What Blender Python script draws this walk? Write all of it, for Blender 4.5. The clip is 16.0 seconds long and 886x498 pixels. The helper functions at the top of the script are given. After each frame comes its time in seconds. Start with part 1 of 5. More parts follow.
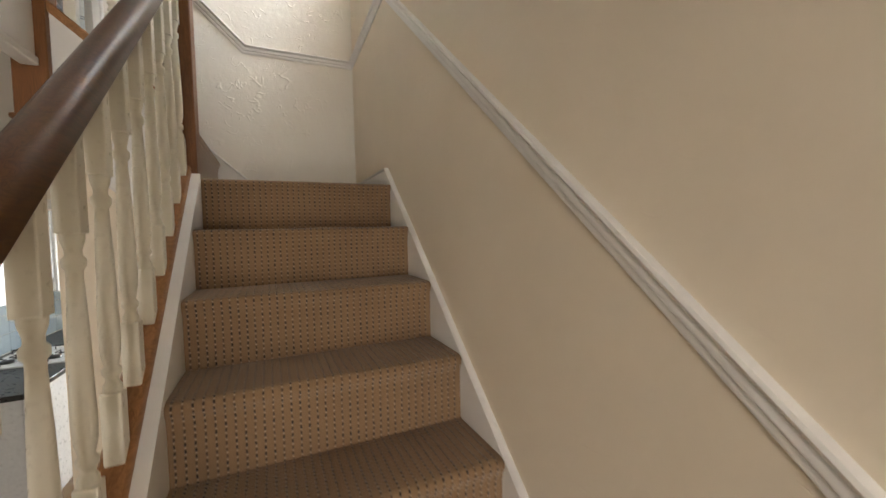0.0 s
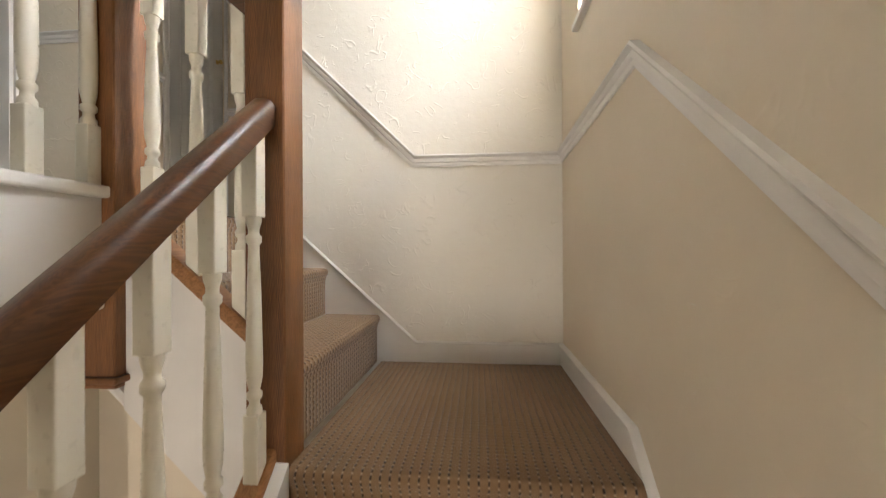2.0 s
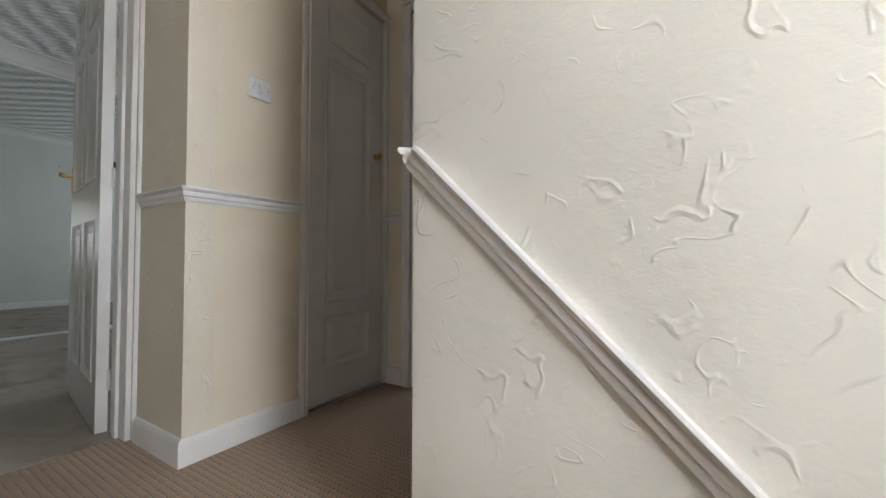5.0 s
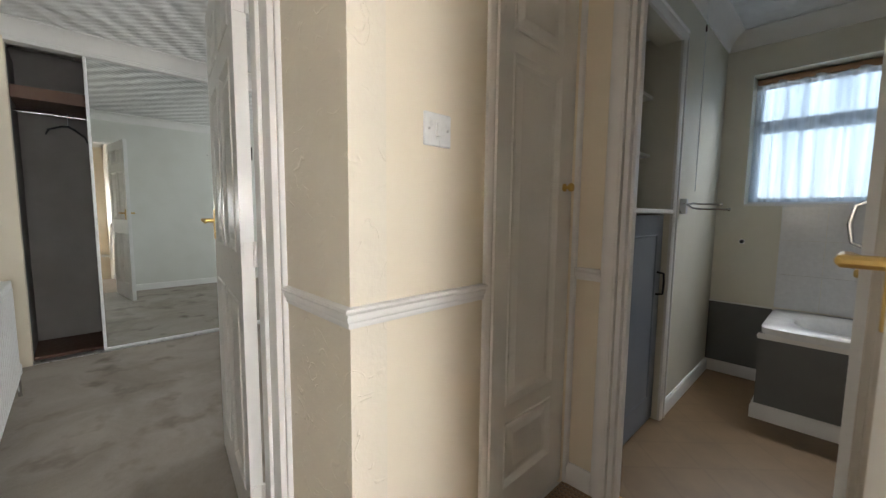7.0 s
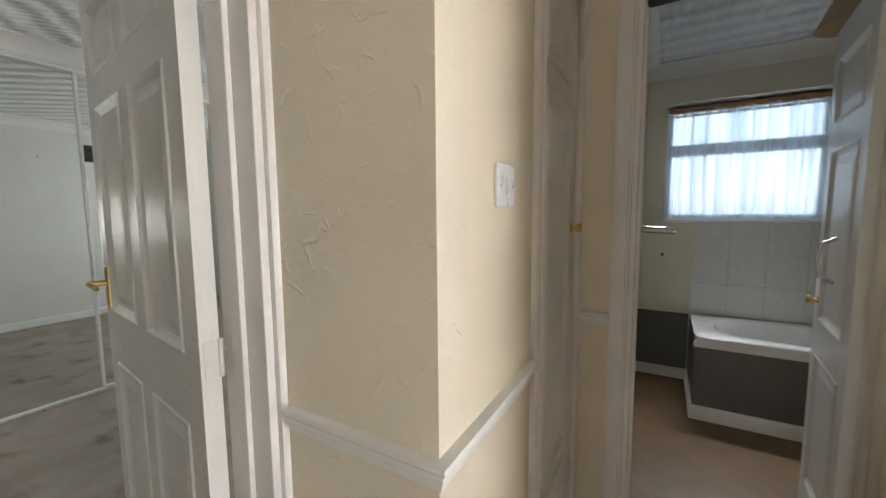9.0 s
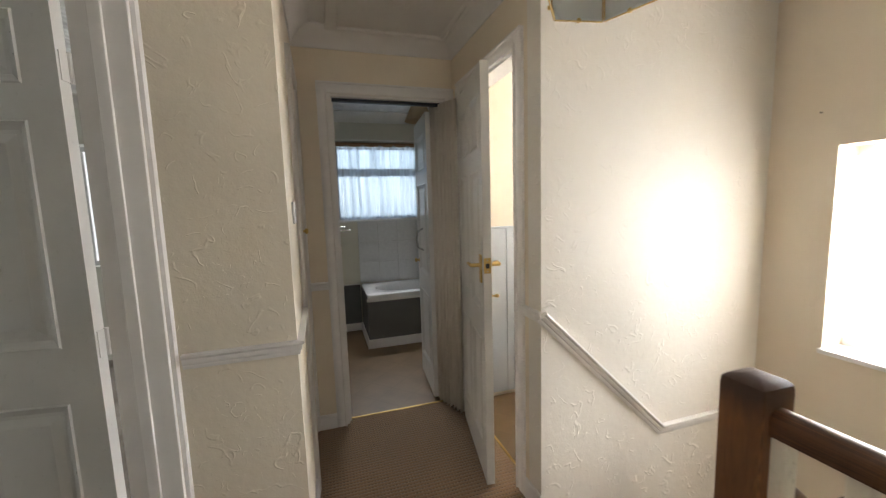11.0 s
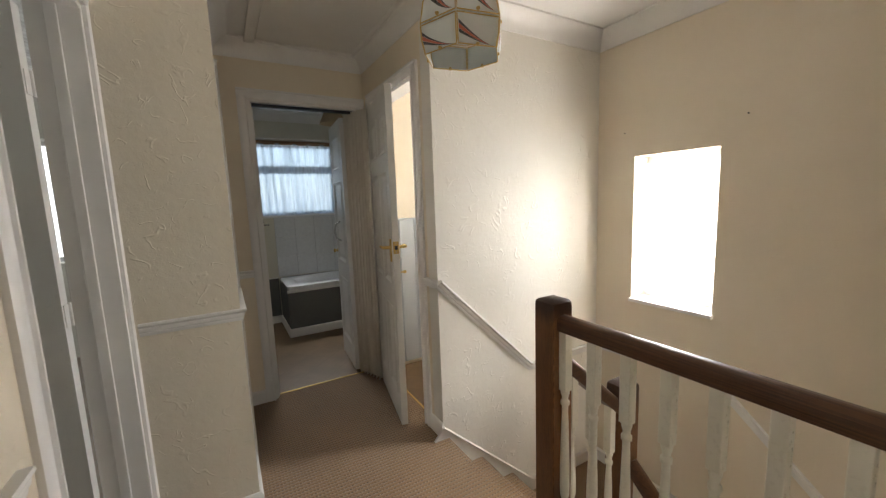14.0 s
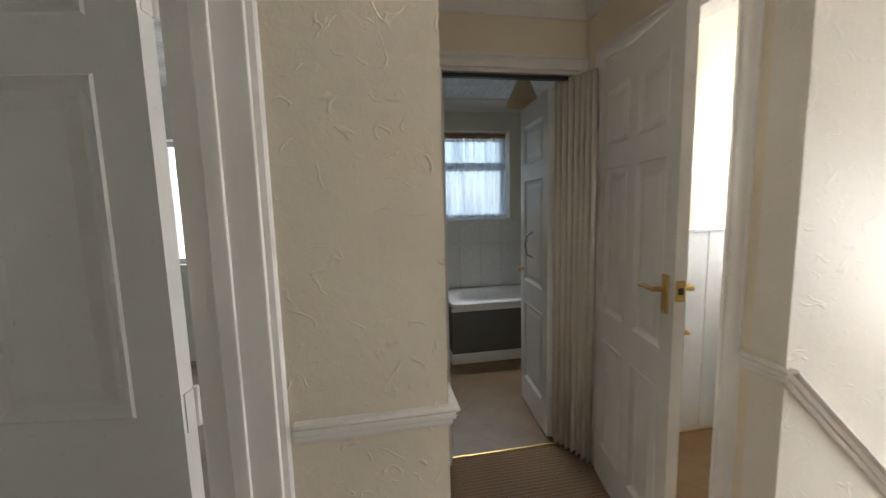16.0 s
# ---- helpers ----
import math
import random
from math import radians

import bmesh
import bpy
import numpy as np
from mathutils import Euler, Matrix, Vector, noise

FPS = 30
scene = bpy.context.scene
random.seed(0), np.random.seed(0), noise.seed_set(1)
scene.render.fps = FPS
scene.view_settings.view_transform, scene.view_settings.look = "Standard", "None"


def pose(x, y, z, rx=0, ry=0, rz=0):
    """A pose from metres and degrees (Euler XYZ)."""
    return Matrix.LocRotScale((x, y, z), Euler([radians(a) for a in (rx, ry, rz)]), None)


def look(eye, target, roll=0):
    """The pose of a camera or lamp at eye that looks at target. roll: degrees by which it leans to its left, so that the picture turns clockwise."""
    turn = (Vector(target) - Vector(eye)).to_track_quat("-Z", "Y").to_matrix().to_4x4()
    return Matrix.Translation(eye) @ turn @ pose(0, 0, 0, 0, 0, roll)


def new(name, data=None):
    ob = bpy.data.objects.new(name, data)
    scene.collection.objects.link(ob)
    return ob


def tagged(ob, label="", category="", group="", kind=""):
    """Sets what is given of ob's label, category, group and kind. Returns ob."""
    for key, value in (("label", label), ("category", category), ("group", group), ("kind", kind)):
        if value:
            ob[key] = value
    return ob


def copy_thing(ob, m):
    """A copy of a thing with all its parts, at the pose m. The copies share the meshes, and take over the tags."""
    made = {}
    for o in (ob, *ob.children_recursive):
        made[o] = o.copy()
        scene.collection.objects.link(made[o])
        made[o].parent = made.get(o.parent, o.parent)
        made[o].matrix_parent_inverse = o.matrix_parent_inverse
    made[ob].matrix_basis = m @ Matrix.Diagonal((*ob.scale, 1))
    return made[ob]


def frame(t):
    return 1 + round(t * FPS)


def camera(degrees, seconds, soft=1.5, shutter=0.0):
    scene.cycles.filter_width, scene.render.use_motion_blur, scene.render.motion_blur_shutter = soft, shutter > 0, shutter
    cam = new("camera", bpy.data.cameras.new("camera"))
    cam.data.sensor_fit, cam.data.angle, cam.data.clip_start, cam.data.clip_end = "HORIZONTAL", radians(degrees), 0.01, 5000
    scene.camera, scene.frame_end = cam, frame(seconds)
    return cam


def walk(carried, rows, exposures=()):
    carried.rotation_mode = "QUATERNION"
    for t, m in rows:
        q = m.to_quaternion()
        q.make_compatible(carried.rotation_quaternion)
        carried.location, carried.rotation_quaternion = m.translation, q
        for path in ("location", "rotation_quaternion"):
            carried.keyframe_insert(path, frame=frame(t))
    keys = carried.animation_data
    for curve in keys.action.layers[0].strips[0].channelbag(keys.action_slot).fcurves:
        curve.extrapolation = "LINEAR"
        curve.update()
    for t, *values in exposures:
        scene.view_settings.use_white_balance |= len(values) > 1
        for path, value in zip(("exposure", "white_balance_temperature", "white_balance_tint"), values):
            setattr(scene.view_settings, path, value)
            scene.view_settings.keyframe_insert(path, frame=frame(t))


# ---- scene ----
cam = camera(98.5, 16.0, 1.3, 0.2)
PATH = [
    (0, (-0.541, -2.596, -0.845), (0.281, -0.775, -0.937), -1.3),
    (0.5, (-0.504, -2.27, -0.65), (0.032, -0.343, -0.658), -0.8),
    (1, (-0.408, -2.065, -0.449), (-0.126, -0.085, -0.449), -0.9),
    (1.5, (-0.386, -1.846, -0.281), (-0.398, 0.154, -0.286), -0.6),
    (2, (-0.354, -1.661, -0.125), (-0.542, 0.33, -0.122), -0.3),
    (2.5, (-0.385, -1.424, 0.058), (-0.751, 0.542, 0.038), -0.3),
    (3, (-0.412, -1.222, 0.194), (-0.927, 0.711, 0.223), -0.5),
    (3.5, (-0.447, -1.02, 0.36), (-1.111, 0.865, 0.433), -0.1),
    (6, (-1.170, -0.510, 0.890), (-2.459, 1.018, 0.823), 0.5),
    (6.5, (-1.326, -0.466, 1.026), (-2.716, 0.963, 0.864), 0.7),
    (7, (-1.487, -0.433, 1.143), (-2.921, 0.948, 0.954), 0.6),
    (7.5, (-1.656, -0.41, 1.227), (-3.072, 0.99, 1.034), 0.3),
    (8, (-1.797, -0.366, 1.284), (-3.175, 1.073, 1.108), -0.1),
    (8.5, (-1.865, -0.368, 1.29), (-3.15, 1.154, 1.109), -0.1),
    (9, (-1.952, -0.471, 1.306), (-2.95, 1.251, 1.112), -0.5),
    (9.5, (-1.979, -0.679, 1.316), (-2.583, 1.217, 1.116), -1.0),
    (10, (-2.016, -0.883, 1.344), (-2.133, 1.102, 1.134), -1.3),
    (12.5, (-2.295, -1.863, 1.375), (-1.331, -0.129, 1.119), -2.1),
    (13, (-2.32, -1.892, 1.365), (-1.344, -0.165, 1.108), -2.1),
    (13.5, (-2.322, -1.861, 1.358), (-1.332, -0.142, 1.099), -2.1),
    (14, (-2.265, -1.771, 1.35), (-1.278, -0.05, 1.092), -2.1),
    (14.5, (-2.198, -1.567, 1.372), (-1.213, 0.155, 1.113), -2.0),
    (15, (-2.217, -1.335, 1.396), (-1.325, 0.437, 1.141), -1.9),
    (15.5, (-2.304, -1.066, 1.404), (-1.661, 0.812, 1.162), -1.6),
    (16, (-2.385, -0.819, 1.387), (-2.034, 1.136, 1.152), -1.5),
]
walk(cam, [(t, look(eye, target, roll)) for t, eye, target, roll in PATH],
     [(0, 0.15, 6600, 11), (0.5, 0.5, 6500, 11), (1.0, 0.55, 6800, 12), (2.0, 0.4, 6800, 12), (3.0, 0.05, 6450, 12), (3.7, -0.25, 6450, 12),
      (6.0, 0.17, 6250, 12), (6.5, 0.4, 6500, 12), (7.5, 0.58, 6950, 13), (8.5, 0.55, 6950, 13), (9.5, 0.45, 6850, 13), (10.0, 0.4, 6850, 13),
      (12.5, 0.0, 6900, 12), (14.0, 0.0, 6900, 12), (15.0, -0.2, 6900, 12), (15.5, -0.1, 6900, 12), (16.0, 0.15, 6850, 12)])

# ---- world and light ----
world = bpy.data.worlds.new("sky")
scene.world = world
world.use_nodes = True
wn = world.node_tree.nodes
sky = wn.new("ShaderNodeTexSky")
sky.sky_type = 'NISHITA'
sky.sun_disc = False
sky.sun_elevation, sky.sun_rotation = radians(38), radians(200)
world.node_tree.links.new(sky.outputs[0], wn["Background"].inputs[0])
wn["Background"].inputs[1].default_value = 0.12


def window_light(name, x, y, z, rx, rz, w, h, watts, colour, spread=180):
    """Area lamp standing in for daylight at a window: behind, in or before its opening."""
    lamp = bpy.data.lights.new(name, 'AREA')
    lamp.spread = radians(spread)
    lamp.shape, lamp.size, lamp.size_y, lamp.energy, lamp.color = 'RECTANGLE', w, h, watts, colour
    ob = new(name, lamp)
    ob.matrix_world = pose(x, y, z, rx, 0, rz)
    return ob


DAY = (0.96, 0.98, 1.0)
COOL = (0.86, 0.93, 1.0)
WARM = (1.0, 0.95, 0.88)
window_light("daylight_landing", 0.62, -0.31, 1.90, 82, 90, 1.12, 2.1, 400, (0.88, 0.94, 1.0))
# Added warm lamp below the sill for ground bounce, lifting ceiling and passage.
window_light("ground_bounce_landing", 0.60, -0.40, 0.25, 118, 90, 0.9, 0.9, 205, WARM)
window_light("daylight_bathroom_sky", -1.485, 3.22, 1.655, 90, 180, 0.98, 0.88, 6.4, (0.58, 0.79, 1.0))
# Added narrow lamp before the voile, aimed down and unseen, to brighten the room.
window_light("bathroom_voile_fill", -1.485, 2.925, 2.03, 38, 180, 0.90, 0.10, 4.2, COOL, 78)
window_light("daylight_bedroom", -4.2, 3.22, 1.45, 90, 180, 1.7, 1.1, 26, COOL)
window_light("daylight_front_bedroom", -2.2, -4.78, 1.45, 90, 0, 1.7, 1.1, 7, DAY)
window_light("daylight_toilet", 0.28, 0.62, 1.6, 90, 90, 0.5, 0.7, 22, DAY)
# Kitchen window is unseen, its opening put in for this lamp.
window_light("daylight_kitchen", -0.6, 3.22, -1.2, 90, 180, 1.2, 0.9, 85, COOL)
# Added lamp at an unseen hall window, to brighten the lower flight.
window_light("added_hall_light", -0.9, -4.78, -1.3, 90, 0, 0.8, 1.4, 30, WARM)

# ---- materials ----


def nodes(name, rough=0.6, metal=0.0):
    m = bpy.data.materials.new(name)
    m.use_nodes = True
    t = m.node_tree
    b = t.nodes["Principled BSDF"]
    b.inputs["Roughness"].default_value, b.inputs["Metallic"].default_value = rough, metal
    return m, t, b


def node(t, kind, **values):
    n = t.nodes.new(kind)
    for key, value in values.items():
        n.inputs[key.replace("_", " ")].default_value = value
    return n


def ramp(t, source, stops):
    r = t.nodes.new("ShaderNodeValToRGB")
    e = r.color_ramp.elements
    while len(e) < len(stops):
        e.new(0.5)
    for el, (p, c) in zip(e, stops):
        el.position, el.color = p, (*c, 1)
    t.links.new(source, r.inputs[0])
    return r.outputs[0]


def coords(t, scale=(1, 1, 1), turn=(0, 0, 0), uv=False):
    c = t.nodes.new("ShaderNodeTexCoord")
    m = t.nodes.new("ShaderNodeMapping")
    m.inputs["Scale"].default_value = scale
    m.inputs["Rotation"].default_value = [radians(a) for a in turn]
    t.links.new(c.outputs["UV" if uv else "Object"], m.inputs[0])
    return m.outputs[0]


def noise_tex(t, vec, scale, detail=4.0, rough=0.55, distortion=0.0):
    n = node(t, "ShaderNodeTexNoise", Scale=scale, Detail=detail, Roughness=rough, Distortion=distortion)
    t.links.new(vec, n.inputs["Vector"])
    return n.outputs["Fac"]


def bump(t, b, height, strength, distance, normal=None):
    n = node(t, "ShaderNodeBump", Strength=strength, Distance=distance)
    t.links.new(height, n.inputs["Height"])
    if normal is not None:
        t.links.new(normal, n.inputs["Normal"])
    t.links.new(n.outputs[0], b.inputs["Normal"])
    return n.outputs[0]


def mth(t, op, a, b=None):
    n = t.nodes.new("ShaderNodeMath")
    n.operation = op
    for i, v in enumerate((a, b)):
        if v is None:
            continue
        if isinstance(v, (int, float)):
            n.inputs[i].default_value = v
        else:
            t.links.new(v, n.inputs[i])
    return n.outputs[0]


def paint(name, a, b_col, rough=0.5, scale=3.0, fine=180.0, relief=0.15, depth=0.001):
    """Painted or plastered surface: two close tones in patches and a fine roller grain."""
    m, t, b = nodes(name, rough)
    v = coords(t)
    big = noise_tex(t, v, scale, 5.0)
    t.links.new(ramp(t, big, [(0.3, a), (0.7, b_col)]), b.inputs["Base Color"])
    small = noise_tex(t, v, fine, 3.0)
    t.links.new(ramp(t, small, [(0.2, (rough - 0.08,) * 3), (0.8, (rough + 0.1,) * 3)]), b.inputs["Roughness"])
    bump(t, b, small, relief, depth)
    return m


def artex(name, a, b_col, amount=1.0):
    """Cream masonry paint over hand-textured plaster with thin arcs and drags."""
    m, t, b = nodes(name, 0.55)
    v = coords(t)
    big = noise_tex(t, v, 2.2, 5.0)
    t.links.new(ramp(t, big, [(0.3, a), (0.7, b_col)]), b.inputs["Base Color"])
    lines = noise_tex(t, v, 9.0, 1.5, 0.4, 1.2)
    ridge = mth(t, 'SUBTRACT', 1.0, mth(t, 'MINIMUM', mth(t, 'MULTIPLY', mth(t, 'ABSOLUTE', mth(t, 'SUBTRACT', lines, 0.5)), 42.0), 1.0))
    where = noise_tex(t, v, 13.0, 2.0)
    mask = ramp(t, where, [(0.50, (0, 0, 0)), (0.58, (1, 1, 1))])
    swirl = mth(t, 'MULTIPLY', ridge, mask)
    soft = mth(t, 'MULTIPLY', noise_tex(t, v, 28.0, 4.0), 0.5)
    fine = mth(t, 'MULTIPLY', noise_tex(t, v, 160.0, 2.0), 0.12)
    bump(t, b, mth(t, 'ADD', mth(t, 'ADD', mth(t, 'MULTIPLY', swirl, 0.55), soft), fine), 0.55 * amount, 0.006)
    return m


def wood(name, dark, light, rough, grain=(85, 85, 1.8)):
    m, t, b = nodes(name, rough)
    v = coords(t, grain)
    rings = noise_tex(t, v, 1.0, 2.0, 0.5, 1.4)
    lines = mth(t, 'PINGPONG', mth(t, 'MULTIPLY', rings, 9.0), 1.0)
    fleck = noise_tex(t, coords(t, tuple(g * 7 for g in grain)), 1.0, 3.0)
    mixed = mth(t, 'ADD', mth(t, 'MULTIPLY', lines, 0.55), mth(t, 'MULTIPLY', fleck, 0.45))
    mid = tuple((d + l) / 2 for d, l in zip(dark, light))
    colour = ramp(t, mixed, [(0.15, dark), (0.5, mid), (0.85, light)])
    t.links.new(colour, b.inputs["Base Color"])
    b.inputs["Coat Weight"].default_value, b.inputs["Coat Roughness"].default_value = 0.03, 0.3
    bump(t, b, mixed, 0.12, 0.001)
    return m


def carpet_loop(name, light, mid, dark, du=0.0215, dv=0.0165):
    """Ribbed loop carpet: tan cords with a dark fleck in every cell."""
    m, t, b = nodes(name, 0.95)
    v = coords(t, uv=True)
    warp = t.nodes.new("ShaderNodeVectorMath")
    warp.operation = 'MULTIPLY_ADD'
    nz = node(t, "ShaderNodeTexNoise", Scale=60.0, Detail=2.0)
    t.links.new(v, nz.inputs["Vector"])
    t.links.new(nz.outputs["Color"], warp.inputs[0])
    warp.inputs[1].default_value = (0.005, 0.005, 0)
    t.links.new(v, warp.inputs[2])
    s = t.nodes.new("ShaderNodeSeparateXYZ")
    t.links.new(warp.outputs[0], s.inputs[0])
    u = mth(t, 'MULTIPLY', s.outputs[0], 1 / du)
    w = mth(t, 'MULTIPLY', s.outputs[1], 1 / dv)
    cu = mth(t, 'ABSOLUTE', mth(t, 'SUBTRACT', mth(t, 'FRACT', u), 0.5))
    cw = mth(t, 'ABSOLUTE', mth(t, 'SUBTRACT', mth(t, 'FRACT', w), 0.5))
    du_ = ramp(t, cu, [(0.05, (1, 1, 1)), (0.17, (0, 0, 0))])
    dw_ = ramp(t, cw, [(0.22, (1, 1, 1)), (0.36, (0, 0, 0))])
    fleck = mth(t, 'MULTIPLY', du_, dw_)
    cell = t.nodes.new("ShaderNodeTexWhiteNoise")
    cell.noise_dimensions = '2D'
    comb = t.nodes.new("ShaderNodeCombineXYZ")
    t.links.new(mth(t, 'FLOOR', u), comb.inputs[0])
    t.links.new(mth(t, 'FLOOR', w), comb.inputs[1])
    t.links.new(comb.outputs[0], cell.inputs["Vector"])
    fleck = mth(t, 'MULTIPLY', fleck, mth(t, 'ADD', 0.5, mth(t, 'MULTIPLY', cell.outputs["Value"], 0.5)))
    rib = mth(t, 'ABSOLUTE', mth(t, 'SUBTRACT', mth(t, 'FRACT', mth(t, 'ADD', u, 0.5)), 0.5))
    pile = noise_tex(t, v, 420.0, 3.0)
    stain = noise_tex(t, v, 2.6, 5.0, 0.6)
    tone = mth(t, 'ADD', mth(t, 'MULTIPLY', pile, 0.5), mth(t, 'MULTIPLY', stain, 0.5))
    base = ramp(t, tone, [(0.3, mid), (0.68, light)])
    mix = t.nodes.new("ShaderNodeMix")
    mix.data_type = 'RGBA'
    t.links.new(fleck, mix.inputs[0])
    t.links.new(base, mix.inputs[6])
    mix.inputs[7].default_value = (*dark, 1)
    between = mth(t, 'ABSOLUTE', mth(t, 'SUBTRACT', mth(t, 'FRACT', mth(t, 'ADD', w, 0.5)), 0.5))
    pale = mth(t, 'MULTIPLY', du_, ramp(t, between, [(0.08, (0.75, 0.75, 0.75)), (0.19, (0, 0, 0))]))
    tuft = t.nodes.new("ShaderNodeMix")
    tuft.data_type = 'RGBA'
    t.links.new(pale, tuft.inputs[0])
    t.links.new(mix.outputs[2], tuft.inputs[6])
    tuft.inputs[7].default_value = (0.42, 0.32, 0.23, 1)
    t.links.new(tuft.outputs[2], b.inputs["Base Color"])
    b.inputs["Sheen Weight"].default_value = 0.25
    h = mth(t, 'ADD', mth(t, 'SUBTRACT', mth(t, 'MULTIPLY', rib, -0.8), mth(t, 'MULTIPLY', fleck, 0.9)), mth(t, 'MULTIPLY', pile, 0.5))
    bump(t, b, h, 0.8, 0.004)
    return m


def carpet_cut(name, a, mid, stain_col):
    """Worn cut-pile carpet with dark, uneven stains."""
    m, t, b = nodes(name, 0.95)
    v = coords(t)
    pile = noise_tex(t, v, 350.0, 3.0)
    drift = noise_tex(t, v, 1.7, 6.0, 0.65, 0.6)
    spots = noise_tex(t, v, 4.5, 3.0, 0.55)
    tone = mth(t, 'ADD', mth(t, 'MULTIPLY', drift, 0.72), mth(t, 'MULTIPLY', pile, 0.28))
    base = ramp(t, tone, [(0.38, mid), (0.58, a)])
    mix = t.nodes.new("ShaderNodeMix")
    mix.data_type = 'RGBA'
    t.links.new(ramp(t, spots, [(0.55, (0, 0, 0)), (0.74, (0.75, 0.75, 0.75))]), mix.inputs[0])
    t.links.new(base, mix.inputs[6])
    mix.inputs[7].default_value = (*stain_col, 1)
    t.links.new(mix.outputs[2], b.inputs["Base Color"])
    bump(t, b, pile, 0.6, 0.004)
    return m


def vinyl(name):
    m, t, b = nodes(name, 0.45)
    v = coords(t, (1, 1, 1), (0, 0, 45))
    br = t.nodes.new("ShaderNodeTexBrick")
    br.offset = 0.0
    for key, value in (("Scale", 1.0), ("Mortar Size", 0.006), ("Brick Width", 0.2), ("Row Height", 0.2)):
        br.inputs[key].default_value = value
    br.inputs["Color1"].default_value = (0.185, 0.114, 0.054, 1)
    br.inputs["Color2"].default_value = (0.196, 0.122, 0.059, 1)
    br.inputs["Mortar"].default_value = (0.176, 0.108, 0.051, 1)
    t.links.new(v, br.inputs["Vector"])
    mix = t.nodes.new("ShaderNodeMix")
    mix.data_type, mix.blend_type = 'RGBA', 'MULTIPLY'
    mix.inputs[0].default_value = 0.8
    t.links.new(br.outputs["Color"], mix.inputs[6])
    t.links.new(ramp(t, noise_tex(t, v, 6.0, 5.0), [(0.3, (0.72, 0.7, 0.68)), (0.7, (1, 1, 1))]), mix.inputs[7])
    t.links.new(mix.outputs[2], b.inputs["Base Color"])
    return m


def ribbed_ceiling(name, tone, turn):
    """White combed plaster: rippled bands about 14 cm apart, each drawn with a scalloped edge."""
    m, t, b = nodes(name, 0.7)
    v = coords(t, (1, 1, 1), (0, 0, turn))
    wv = t.nodes.new("ShaderNodeTexWave")
    for key, value in (("Scale", 1.9), ("Distortion", 2.0), ("Detail", 2.0), ("Detail Scale", 2.6), ("Detail Roughness", 0.6)):
        wv.inputs[key].default_value = value
    t.links.new(v, wv.inputs["Vector"])
    ripple = t.nodes.new("ShaderNodeTexWave")
    ripple.bands_direction = 'Y'
    for key, value in (("Scale", 5.5), ("Distortion", 2.5), ("Detail", 2.0), ("Detail Scale", 1.5)):
        ripple.inputs[key].default_value = value
    t.links.new(v, ripple.inputs["Vector"])
    t.links.new(ramp(t, noise_tex(t, v, 2.0, 4.0), [(0.3, tuple(c * 0.95 for c in tone)), (0.7, tone)]), b.inputs["Base Color"])
    h = mth(t, 'ADD', wv.outputs["Fac"], mth(t, 'ADD', mth(t, 'MULTIPLY', ripple.outputs["Fac"], 0.28), mth(t, 'MULTIPLY', noise_tex(t, v, 30.0, 4.0), 0.2)))
    bump(t, b, h, 1.0, 0.021)
    return m


def pine(name, dark, light, rough):
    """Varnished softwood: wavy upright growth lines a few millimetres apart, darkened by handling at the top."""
    m, t, b = nodes(name, rough)
    v = coords(t, (1, 1, 0.075))
    wv = t.nodes.new("ShaderNodeTexWave")
    wv.bands_direction = 'DIAGONAL'
    for key, value in (("Scale", 190.0), ("Distortion", 13.0), ("Detail", 3.0), ("Detail Scale", 0.22), ("Detail Roughness", 0.55)):
        wv.inputs[key].default_value = value
    t.links.new(v, wv.inputs["Vector"])
    fleck = noise_tex(t, coords(t, (520, 520, 14)), 1.0, 3.0)
    drift = noise_tex(t, coords(t, (14, 14, 2.5)), 1.0, 3.0)
    mixed = mth(t, 'ADD', mth(t, 'ADD', mth(t, 'MULTIPLY', wv.outputs["Fac"], 0.22), mth(t, 'MULTIPLY', fleck, 0.44)), mth(t, 'MULTIPLY', drift, 0.42))
    mid = tuple((d + l) / 2 for d, l in zip(dark, light))
    colour = ramp(t, mixed, [(0.30, dark), (0.5, mid), (0.70, light)])
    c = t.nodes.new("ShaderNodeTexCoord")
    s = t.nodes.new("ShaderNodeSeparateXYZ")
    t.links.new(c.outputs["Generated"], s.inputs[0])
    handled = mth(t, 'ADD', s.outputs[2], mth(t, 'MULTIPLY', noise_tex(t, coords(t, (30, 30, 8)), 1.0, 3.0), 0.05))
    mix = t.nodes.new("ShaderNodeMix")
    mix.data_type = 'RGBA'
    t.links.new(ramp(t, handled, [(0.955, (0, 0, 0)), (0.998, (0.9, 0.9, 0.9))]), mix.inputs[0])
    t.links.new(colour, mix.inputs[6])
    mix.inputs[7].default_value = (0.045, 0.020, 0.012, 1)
    t.links.new(mix.outputs[2], b.inputs["Base Color"])
    b.inputs["Coat Weight"].default_value, b.inputs["Coat Roughness"].default_value = 0.05, 0.35
    bump(t, b, mixed, 0.35, 0.0016)
    return m


def plain(name, colour, rough=0.5, metal=0.0, coat=0.0):
    m, t, b = nodes(name, rough, metal)
    v = coords(t)
    n = noise_tex(t, v, 40.0, 4.0)
    t.links.new(ramp(t, n, [(0.3, tuple(c * 0.9 for c in colour)), (0.7, colour)]), b.inputs["Base Color"])
    t.links.new(ramp(t, n, [(0.3, (rough * 0.85,) * 3), (0.7, (min(1, rough * 1.15),) * 3)]), b.inputs["Roughness"])
    b.inputs["Coat Weight"].default_value = coat
    return m


